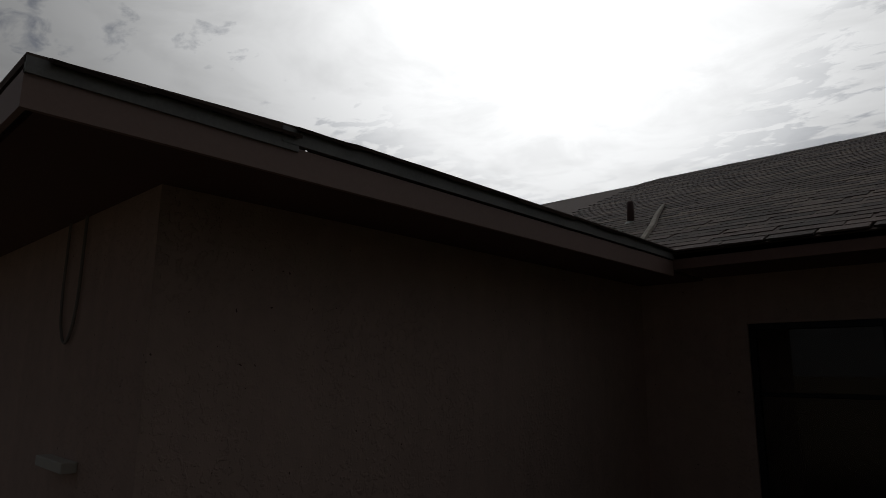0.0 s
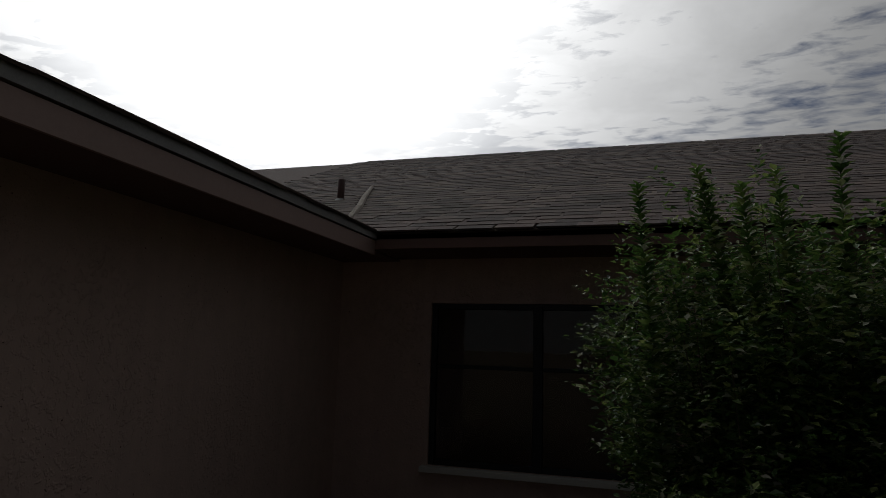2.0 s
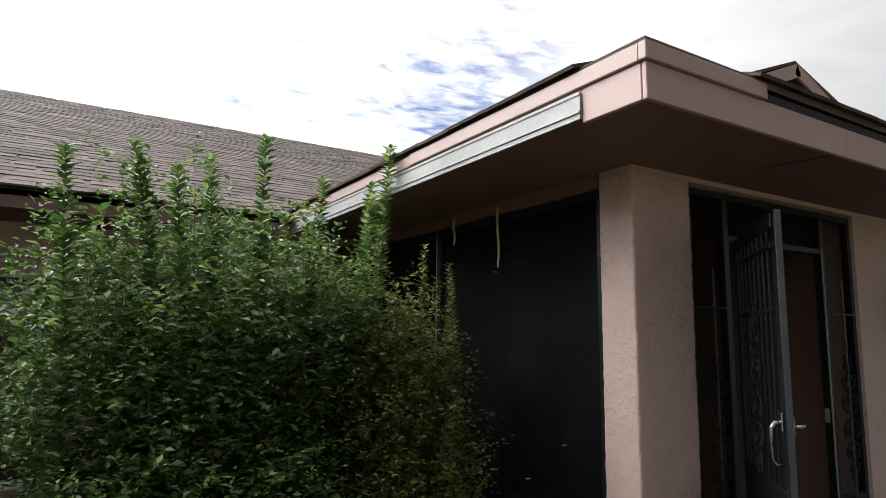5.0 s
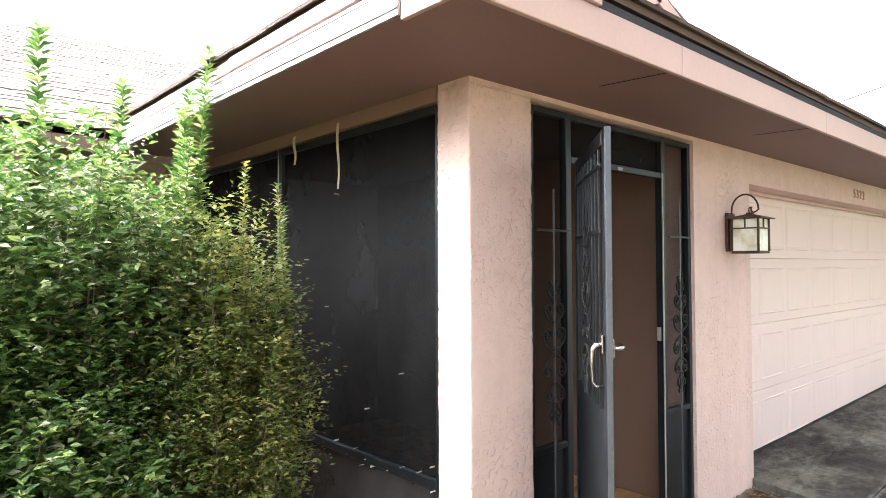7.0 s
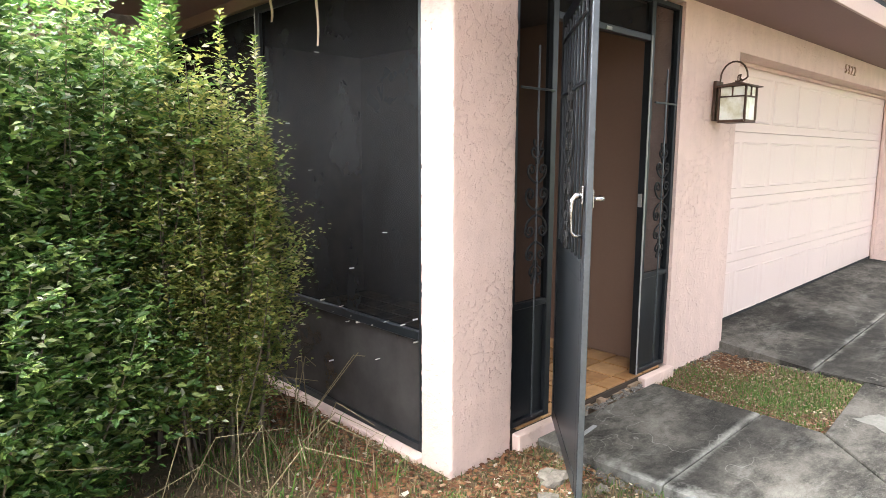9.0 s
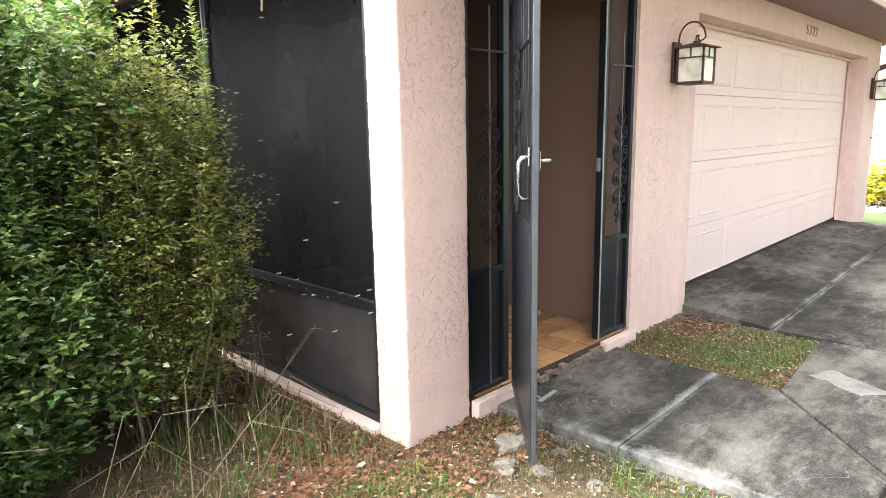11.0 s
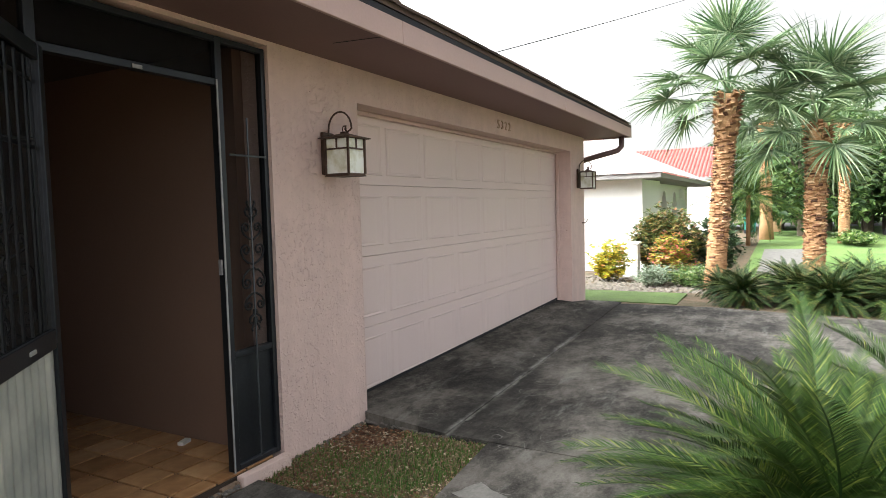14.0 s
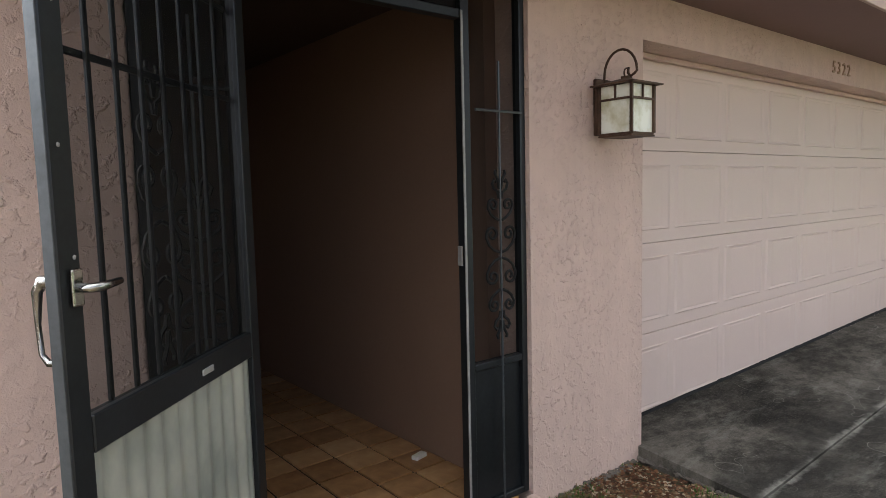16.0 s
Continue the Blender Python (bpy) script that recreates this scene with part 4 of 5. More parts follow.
class Foliage:
    """Collects leaves of one kind and joins them into one mesh."""

    def __init__(self, shape=LEAF, faces=LEAF_F):
        self.shape, self.faces, self.v, self.f = shape, faces, [], []

    def leaf(self, at, along, size, wide=1.0, roll=0.0):
        d = Vector(along).normalized()
        side = d.cross(Vector((0, 0, 1)))
        side = side.normalized() if side.length > 1e-3 else Vector((1, 0, 0))
        upw = side.cross(d)
        s2 = side * math.cos(roll) + upw * math.sin(roll)
        u2 = upw * math.cos(roll) - side * math.sin(roll)
        m = np.array([list(s2 * wide), list(d), list(u2)]) * size
        o = len(self.v) * len(self.shape)
        self.v.append(self.shape @ m + np.array(at))
        self.f += [tuple(i + o for i in q) for q in self.faces]

    def mesh(self, name, mat):
        me = bpy.data.meshes.new(name)
        me.from_pydata(np.concatenate(self.v).tolist(), [], self.f)
        me.materials.append(mat)
        return me


def attach(name, me, parent, label=""):
    ob = new(name, me)
    ob.parent = parent
    return tagged(ob, label)


def shrub(name, at, rx, ry, h, shoots, leaves, size, mat, label, seed, category="shrub", top=None, spread=0.12, low=0.12, spikes=0.0, flat=2.6, fall=0.55, foot=0.25):
    """A many-stemmed shrub: stems fan out from the base to a dome and carry leaves all round."""
    rng = random.Random(seed)
    thing = empty(name, at, label, category)
    stems, fol = bmesh.new(), Foliage()
    for k in range(shoots):
        a = k * 2.39996 + rng.uniform(-0.2, 0.2)
        rad = math.sqrt((k + 0.5) / shoots)
        lump = 0.86 + 0.3 * noise.noise((3 * math.cos(a) + seed, 3 * math.sin(a), 2 * rad))
        x, y = rx * rad * math.cos(a) * lump, ry * rad * math.sin(a) * lump
        z = h * (1 - fall * rad ** flat) * (0.86 + 0.22 * rng.random()) * (0.92 + 0.2 * noise.noise((2 * x, 2 * y, seed)))
        if rng.random() < spikes:
            z += rng.uniform(0.06, 0.16)
        tip = Vector((x, y, z))
        root = Vector((x * foot, y * foot, 0.0))
        bend = Vector((x * (0.65 + 0.45 * foot), y * (0.65 + 0.45 * foot), z * 0.5)) + Vector((rng.gauss(0, 0.06), rng.gauss(0, 0.06), 0))
        pts = [root * (1 - t) ** 2 + bend * 2 * t * (1 - t) + tip * t * t for t in (0, 0.3, 0.6, 0.8, 1.0)]
        if k % 6 == 0:
            add_tube(stems, pts, [0.008, 0.006, 0.004, 0.003, 0.0015], 4, False)
        # leaves sit along short side twigs, so that they gather in clumps
        for q in range(leaves):
            if q % 15 == 0:
                t = low + (1 - low) * min(1.0, (q + 15 * rng.random()) / leaves)
                base = root * (1 - t) ** 2 + bend * 2 * t * (1 - t) + tip * t * t
                twig = Vector((rng.gauss(0, 1) + 0.5 * math.cos(a), rng.gauss(0, 1) + 0.5 * math.sin(a), rng.uniform(0.1, 1.3))).normalized() * spread * rng.uniform(0.8, 2.2)
            u = (q % 15) / 14
            p = base + twig * u + Vector((rng.gauss(0, 0.012), rng.gauss(0, 0.012), rng.gauss(0, 0.012)))
            ang = q * 2.4
            out = twig.normalized() * 0.5 + Vector((math.cos(ang), math.sin(ang), rng.uniform(-0.4, 0.6)))
            fol.leaf(p, out, size * rng.uniform(0.6, 1.25) * (1.15 - 0.4 * u), rng.uniform(0.8, 1.15), rng.uniform(-0.7, 0.7))
    tagged(part("branchwork", stems, stem_bark, thing), kind="stuff")
    attach("foliage", fol.mesh("foliage", mat), thing)
    return thing


def sprays(name, at, tips, leaves, size, mat, label, seed):
    """Loose upright shoots with leaves set close along them."""
    rng = random.Random(seed)
    thing = empty(name, at, label, "shrub")
    stems, fol = bmesh.new(), Foliage()
    for x, y, z in tips:
        tip = Vector((x, y, z))
        root = Vector((x * 0.8, y * 0.8, 0.0))
        lean = Vector((rng.gauss(0, 0.05), rng.gauss(0, 0.05), 0))
        line = [root + (tip - root) * t + lean * math.sin(t * math.pi) for t in (0, 0.25, 0.5, 0.75, 1)]
        add_tube(stems, line, [0.01, 0.008, 0.006, 0.004, 0.002], 4, False)
        for q in range(leaves):
            t = 0.25 + 0.75 * (q + rng.random()) / leaves
            p = root + (tip - root) * t + lean * math.sin(t * math.pi)
            ang = q * 2.4
            out = Vector((math.cos(ang), math.sin(ang), 0.55))
            fol.leaf(p, out, size * (1.25 - 0.6 * t) * rng.uniform(0.8, 1.2), 1.0, rng.uniform(-0.4, 0.4))
    tagged(part("branchwork", stems, stem_bark, thing), kind="stuff")
    attach("foliage", fol.mesh("foliage", mat), thing)
    return thing


B = G - 0.01
shrub("courtyard_shrub", (-1.45, 1.45, B), 1.14, 0.95, 2.34, 420, 225, 0.048, leaf_green, "tall overgrown green shrub in front of the porch screen", 1, spikes=0.12, flat=4.5, fall=0.3, foot=0.42, spread=0.11)
shrub("courtyard_shrub", (-0.66, 1.08, B), 0.54, 0.52, 1.95, 230, 210, 0.033, leaf_olive, "overgrown olive shrub with fine leaves against the porch", 2, spread=0.10, flat=3.5, fall=0.4, foot=0.35)
shrub("courtyard_shrub", (-1.62, 0.72, B), 0.80, 0.42, 1.25, 190, 150, 0.047, leaf_green, "low leafy green shrub with white bracts", 3, spread=0.10, flat=3.5, fall=0.45, foot=0.4)
for k, tip in enumerate(((0.62, -0.1, 2.66), (0.57, 0.02, 2.46), (0.50, -0.12, 2.36), (-0.1, -0.2, 2.56), (-0.34, -0.15, 2.44), (-0.66, -0.1, 2.48), (0.24, -0.1, 2.42), (-0.92, -0.15, 2.40), (-0.5, -0.3, 2.34))):
    sprays("tall_shoot", (-1.3, 1.2, B), [tip], 420, 0.082, leaf_green, "upright green shoot standing above the shrub", 400 + k)

for k, tip in enumerate(((0.36, -0.02, 1.92), (0.20, -0.24, 2.0), (0.42, 0.12, 1.72), (0.02, -0.30, 2.08), (-0.22, -0.28, 2.16))):
    sprays("tall_shoot", (-0.66, 1.08, B), [tip], 300, 0.05, leaf_olive if k % 2 else leaf_green, "upright leafy shoot at the edge of the olive shrub", 430 + k)

# dry twigs at the foot of the shrubs
rng = random.Random(21)
bm = bmesh.new()
for k in range(70):
    a = rng.uniform(0, math.tau)
    p = Vector((-1.1 + 1.15 * math.cos(a) * rng.uniform(0.6, 1.0), 0.95 + 0.75 * math.sin(a) * rng.uniform(0.6, 1.0), G))
    d = Vector((rng.gauss(0, 0.3), rng.gauss(-0.15, 0.3), rng.uniform(0.15, 0.7)))
    q = p + d
    add_tube(bm, [p, p + d * 0.5 + Vector((0, 0, 0.12)), q + Vector((rng.gauss(0, 0.08), rng.gauss(0, 0.08), -0.15))], [0.0026, 0.002, 0.001], 4, False)
tagged(part("dry_twigs", bm, material("dry_straw_twig", mottled((0.17, 0.14, 0.075), 0.4), 0.9)), "dry straw-coloured twigs and stalks under the shrub", "twigs", "", "stuff")


# ---- grass and litter ----
def blades(name, areas, count, h0, h1, stops, label, seed, lean=0.5):
    rng = random.Random(seed)
    v, f = [], []
    total = sum((x1 - x0) * (y1 - y0) for x0, y0, x1, y1, z in areas)
    for x0, y0, x1, y1, z in areas:
        for k in range(int(count * (x1 - x0) * (y1 - y0) / total)):
            x, y = rng.uniform(x0, x1), rng.uniform(y0, y1)
            if noise.noise((x * 2.2, y * 2.2, seed)) < rng.uniform(-0.5, 0.25):
                continue
            hh, a, ln = rng.uniform(h0, h1), rng.uniform(0, math.tau), rng.uniform(0.1, lean)
            wd = rng.uniform(0.0015, 0.0035)
            c, s = math.cos(a), math.sin(a)
            o = len(v)
            dx, dy = math.cos(a + 1.3) * hh * ln, math.sin(a + 1.3) * hh * ln
            v += [(x - c * wd, y - s * wd, z - 0.004), (x + c * wd, y + s * wd, z - 0.004), (x + dx * 0.5 + c * wd * 0.8, y + dy * 0.5 + s * wd * 0.8, z + hh * 0.65), (x + dx * 0.5 - c * wd * 0.8, y + dy * 0.5 - s * wd * 0.8, z + hh * 0.65), (x + dx * 1.5, y + dy * 1.5, z + hh * (1.0 - 0.35 * ln))]
            f += [(o, o + 1, o + 2, o + 3), (o + 3, o + 2, o + 4)]
    me = bpy.data.meshes.new(name)
    me.from_pydata(v, [], f)
    me.materials.append(leaf_material(name + "_colour", stops, 0.7))
    return tagged(new(name, me), label, "grass", "", "stuff")


MIXED = ((0.0, (0.045, 0.10, 0.018)), (0.28, (0.09, 0.13, 0.03)), (0.45, (0.15, 0.105, 0.05)), (0.75, (0.22, 0.15, 0.08)), (1.0, (0.34, 0.26, 0.15)))
GREENER = ((0.0, (0.05, 0.14, 0.016)), (0.42, (0.10, 0.19, 0.03)), (0.50, (0.13, 0.09, 0.045)), (0.75, (0.20, 0.13, 0.08)), (1.0, (0.36, 0.27, 0.17)))
blades("grass_front", [(-2.6, -1.6, 0.56, -0.02, G), (-2.6, -0.02, -0.02, 0.9, G), (0.4, -0.3, 0.56, -0.06, G)], 34000, 0.012, 0.045, MIXED, "patchy short grass, half dry", 31, 0.9)
blades("grass_green", [(0.30, -1.6, 0.56, -0.75, G), (-0.5, -0.5, -0.1, -0.1, G), (-1.6, -0.7, -1.0, -0.1, G)], 3000, 0.015, 0.06, ((0.0, (0.04, 0.10, 0.015)), (0.6, (0.09, 0.17, 0.03)), (1.0, (0.25, 0.27, 0.09))), "fresh green clumps of short grass", 34, 0.9)
blades("grass_patch", [(1.72, -1.0, 2.70, -0.01, -0.035)], 13000, 0.012, 0.042, GREENER, "small square of dry and green grass in the driveway", 32, 0.9)
blades("grass_green", [(2.0, -0.95, 2.66, -0.40, -0.035), (1.80, -0.85, 2.05, -0.5, -0.035)], 2300, 0.012, 0.042, ((0.0, (0.03, 0.085, 0.012)), (0.6, (0.07, 0.15, 0.025)), (1.0, (0.2, 0.24, 0.07))), "fresh green grass in the middle of the square", 35, 0.9)
blades("grass_tuft", [(-0.85, 0.1, -0.10, 1.2, G)], 1900, 0.04, 0.15, GREENER, "long grass tufts beside the porch curb", 33, 0.8)
structure("grass_bed", boxes((1.708, -1.005, -0.2, 2.70, -0.004, -0.038)), soil, "earth in the square cut out of the driveway", "ground")


def litter(name, areas, count, stops, label, seed, s0=0.006, s1=0.02):
    rng = random.Random(seed)
    fol = Foliage(np.array([(-0.35, 0, 0.05), (0.35, 0.1, 0), (0.3, 0.9, 0.12), (-0.3, 1.0, 0.0)]), [(0, 1, 2, 3)])
    total = sum((x1 - x0) * (y1 - y0) for x0, y0, x1, y1, z in areas)
    for x0, y0, x1, y1, z in areas:
        for k in range(int(count * (x1 - x0) * (y1 - y0) / total)):
            a = rng.uniform(0, math.tau)
            fol.leaf((rng.uniform(x0, x1), rng.uniform(y0, y1), z + rng.uniform(0.003, 0.018)), (math.cos(a), math.sin(a), rng.uniform(-0.25, 0.25)), rng.uniform(s0, s1), 1.0, rng.uniform(-0.3, 0.3))
    me = fol.mesh(name, leaf_material(name + "_colour", stops, 0.8))
    return tagged(new(name, me), label, "leaf litter", "", "stuff")


litter("leaf_litter", [(-2.5, -1.6, 0.54, -0.02, G), (-2.5, -0.02, -0.03, 0.6, G)], 9000, ((0.0, (0.07, 0.04, 0.02)), (0.5, (0.19, 0.11, 0.06)), (0.85, (0.34, 0.24, 0.15)), (1.0, (0.58, 0.52, 0.42))), "fallen dry leaves and pale chips on the ground", 41)
litter("leaf_litter", [(-0.5, 0.0, -0.04, 1.6, G), (-0.3, -0.45, 0.52, -0.01, G), (-1.2, -0.5, -0.3, 0.2, G)], 5200, ((0.0, (0.08, 0.03, 0.015)), (0.5, (0.20, 0.085, 0.04)), (0.94, (0.30, 0.16, 0.08)), (1.0, (0.5, 0.45, 0.37))), "reddish brown fallen leaves along the curb and pillar", 43, 0.012, 0.034)
litter("leaf_litter", [(1.72, -1.0, 2.70, -0.01, -0.035)], 3200, ((0.0, (0.10, 0.06, 0.03)), (0.5, (0.28, 0.19, 0.1)), (1.0, (0.55, 0.46, 0.33))), "fallen dry leaves in the grass square", 42)
litter("leaf_litter", [(1.72, -0.42, 2.70, -0.01, -0.035), (1.72, -1.0, 1.95, -0.4, -0.035)], 2600, ((0.0, (0.06, 0.025, 0.012)), (0.6, (0.17, 0.075, 0.035)), (0.95, (0.28, 0.15, 0.08)), (1.0, (0.5, 0.45, 0.35))), "reddish brown fallen leaves at the foot of the wall", 44, 0.01, 0.026)

# crumbled dark edging of stones along the slabs
stone_mat = material("pale_limestone", mottled((0.15, 0.13, 0.105), 0.6, 14, 70, 0.008), 0.95)


def stone_mesh(name, r, seed, mat):
    bm = bmesh.new()
    bmesh.ops.create_icosphere(bm, subdivisions=2, radius=r)
    for v in bm.verts:
        v.co *= 0.8 + 0.8 * noise.noise(v.co / r * 1.3 + Vector((seed, seed * 2.0, 0)))
        v.co.x *= 1.25
        v.co.z *= 0.5
    return mesh_of(name, bm, mat)


for k, (x, y, r) in enumerate(((0.33, -0.33, 0.075), (0.15, -0.42, 0.06), (0.24, -0.55, 0.05), (-0.10, -0.55, 0.055), (0.42, -0.52, 0.035), (-0.05, -0.85, 0.045), (0.30, -0.78, 0.04))):
    ob = new("stone", stone_mesh("stone", r, k + 1.0, stone_mat))
    ob.matrix_world = pose(x, y, G + r * 0.22, 0, 0, k * 50)
    tagged(ob, "pale broken limestone lying in the grass", "stone", "stones by the porch")
pebble = stone_mesh("pebble", 0.014, 7.0, material("dark_gravel", mottled((0.13, 0.115, 0.10), 0.5, 9, 60), 0.95))
rng = random.Random(51)
places = []
def along(x0, y0, x1, y1, n, z, wd=0.02):
    for k in range(n):
        t = rng.random()
        places.append(Matrix.Translation((x0 + (x1 - x0) * t + rng.gauss(0, wd), y0 + (y1 - y0) * t + rng.gauss(0, wd), z + rng.uniform(0, 0.012))) @ Matrix.Rotation(rng.uniform(0, 6), 4, "Z") @ Matrix.Scale(rng.uniform(0.4, 1.2), 4))
along(0.52, -0.2, 0.56, -1.6, 190, G + 0.002)
along(0.78, -0.04, 1.6, -0.04, 120, 0.0, 0.012)
along(2.0, -0.02, 2.78, -0.02, 110, -0.03, 0.015)
along(2.78, -0.02, 2.70, -0.65, 110, -0.03, 0.015)
tagged(new("gravel_edge", stamped("gravel_edge", pebble, places, pebble.materials[0])), "dark loose gravel along the slab edges", "gravel", "", "stuff")


# a broken strip of the old threshold
strip = empty("metal_strip", (0.79, -0.19, 0.0), "bent broken aluminium threshold strip lying by the sill", "metal strip")
bm = boxes((-0.085, -0.012, 0.001, 0.085, 0.012, 0.007))
bm.transform(Matrix.Rotation(0.12, 4, "Z"))
bevel(bm, 0.0015, 1)
part("flat_bar", bm, bare_alu, strip)
part("bent_rod", tube([(-0.02, 0.15, 0.012), (-0.045, 0.07, 0.016), (-0.06, 0.0, 0.012)], 0.005, 6), bare_alu, strip)


# ---- palms ----
def boot_look(n, pos):
    r = n.add("ShaderNodeNewGeometry").outputs["Random Per Island"]
    g = n.noise(n.mapping(pos, (1, 1, 3.5)), 22.0, 5.0, 0.7)
    f = n.math("ADD", n.math("MULTIPLY", r, 0.55), n.math("MULTIPLY", g, 0.5))
    return n.ramp(f, (0.24, (0.055, 0.024, 0.012)), (0.46, (0.18, 0.084, 0.036)), (0.66, (0.31, 0.17, 0.078)), (0.9, (0.50, 0.36, 0.21))), g, 0.012


boot_bark = material("palm_boot_bark", boot_look, 0.95)
fan_green = leaf_material("fan_palm_leaf", ((0.0, (0.04, 0.085, 0.035)), (0.5, (0.10, 0.165, 0.075)), (0.85, (0.18, 0.25, 0.12)), (1.0, (0.34, 0.40, 0.26))), 0.35, 0.3)
rachis_mat = material("green_stalk", mottled((0.18, 0.22, 0.08), 0.2), 0.6)


HUB = 0.85


def fan_mesh(seed):
    """One fan frond: a stalk along +x with folded narrow leaflets round its end."""
    rng = random.Random(seed)
    v, f = [], []

    def strip(pts, wd):
        o = len(v)
        for p, q in zip(pts, wd):
            s = Vector((-p[1] + 0.0, p[0] - HUB, 0))
            s = s.normalized() * q if s.length > 1e-4 else Vector((0, q, 0))
            v.extend([(p[0] - s.x, p[1] - s.y, p[2] + q * 0.5), (p[0], p[1], p[2] - q * 0.3), (p[0] + s.x, p[1] + s.y, p[2] + q * 0.5)])
        for k in range(len(pts) - 1):
            a = o + 3 * k
            f.extend([(a, a + 1, a + 4, a + 3), (a + 1, a + 2, a + 5, a + 4)])
    strip([(0, 0, 0), (0.45, 0, 0.05), (HUB, 0.0, 0.02)], (0.022, 0.013, 0.011))
    n = 40
    for k in range(n):
        a = (k / (n - 1) - 0.5) * 4.6 + rng.uniform(-0.04, 0.04)
        ln = (0.60 + 0.16 * math.cos(a)) * rng.uniform(0.86, 1.08)
        droop = rng.uniform(0.10, 0.30)
        pts = [(HUB + ln * t * math.cos(a), ln * t * math.sin(a), 0.02 + 0.16 * abs(math.sin(a)) * t - droop * t ** 2.4 - 0.16 * t * max(0.0, math.cos(a))) for t in (0.0, 0.3, 0.6, 0.82, 1.0)]
        strip(pts, (0.0055, 0.0165, 0.0125, 0.006, 0.0008))
    me = bpy.data.meshes.new("frond")
    me.from_pydata(v, [], f)
    me.materials.append(fan_green)
    return me


fans = [fan_mesh(s) for s in range(4)]


def fan_palm(at, trunk_h, r, fronds, seed, scale=1.0, lean=(0, 0)):
    rng = random.Random(seed)
    palm = empty("fan_palm", at, "fan palm with a boot-clad brown trunk", "palm tree", "palms beyond the driveway")
    top = Vector((lean[0], lean[1], trunk_h))
    line = [top * t for t in (0, 0.15, 0.4, 0.6, 0.76, 0.86, 0.94, 1.0)]
    line[0] = Vector((0, 0, -0.25))
    part("trunk", tube(line, [r * k for k in (1.2, 0.95, 0.84, 0.86, 0.92, 1.08, 1.08, 0.72)], 12), boot_bark, palm, "", True)
    bm = bmesh.new()
    rows = int(trunk_h / 0.048)
    for j in range(rows):
        z = (j + 0.5) / rows
        c = top * z
        crown = max(0.0, (z - 0.74) / 0.26)
        rr = r * (0.86 + 0.10 * z + 0.16 * min(1.0, crown * 2) + 0.2 * max(0.0, 0.12 - z))
        per = 8 if crown == 0 else 6
        for k in range(per):
            a = k * math.tau / per + j * 2.1 + rng.uniform(-0.45, 0.45)
            m = Matrix.Translation(c + Vector((math.cos(a) * rr, math.sin(a) * rr, rng.uniform(-0.015, 0.015)))) @ Matrix.Rotation(a, 4, "Z") @ Matrix.Rotation(rng.uniform(-0.12, 0.12), 4, "X") @ Matrix.Rotation(0.25 + 0.3 * rng.random(), 4, "Y")
            s = rng.uniform(0.2, 1.0) * (0.8 + 1.6 * crown)
            wd = 0.055 * rng.uniform(0.7, 1.5) * (1 - 0.3 * crown)
            up = rng.uniform(0.018, 0.036) * (1 + 2.2 * crown)
            vs = [bm.verts.new(m @ Vector(p)) for p in ((-0.02, -wd, -0.016), (-0.02, wd, -0.016), (0.030 * s, -wd * 0.7, up * 0.9), (0.030 * s, wd * 0.7, up), (-0.03, -wd * 0.7, up + 0.008), (-0.03, wd * 0.7, up + 0.008))]
            for q in ((0, 1, 3, 2), (2, 3, 5, 4), (0, 2, 4), (1, 5, 3)):
                bm.faces.new([vs[i] for i in q])
    tagged(part("leaf_base_bark", bm, boot_bark, palm, "ragged old leaf bases"), kind="stuff")
    for k in range(fronds):
        t = (k + 0.5) / fronds
        a = k * 2.39996 + rng.uniform(-0.15, 0.15)
        el = radians(84 - 118 * t + rng.uniform(-9, 9))
        m = Matrix.Translation(top + Vector((0, 0, 0.02))) @ Matrix.Rotation(a, 4, "Z") @ Matrix.Rotation(-el, 4, "Y") @ Matrix.Rotation(rng.uniform(-0.4, 0.4), 4, "X") @ Matrix.Scale(scale * rng.uniform(0.85, 1.1), 4)
        fr = new("frond", fans[k % 4])
        fr.parent = palm
        fr.matrix_local = m
    return palm


fan_palm((11.6, -1.45, ground_z(11.6)), 3.5, 0.185, 25, 1, 1.15, (0.12, -0.22))
fan_palm((12.3, -3.02, ground_z(12.3)), 3.0, 0.19, 28, 2, 1.15, (0.1, -0.05))
fan_palm((30, -1.95, NZ), 5.0, 0.27, 20, 3, 1.3, (0, 0.1))
fan_palm((27.5, -4.6, ground_z(27.5)), 4.5, 0.20, 20, 4, 1.15, (0, 0))

feather_green = leaf_material("feather_frond_leaf", ((0.0, (0.008, 0.021, 0.005)), (0.5, (0.025, 0.058, 0.010)), (0.84, (0.045, 0.08, 0.014)), (1.0, (0.17, 0.19, 0.04))), 0.55, 0.06, 0.15)


fern_green = leaf_material("dark_fern_leaf", ((0.0, (0.006, 0.018, 0.005)), (0.6, (0.016, 0.04, 0.009)), (0.85, (0.05, 0.085, 0.017)), (0.95, (0.17, 0.17, 0.04)), (1.0, (0.20, 0.12, 0.05))), 0.55, 0.12, 0.2)


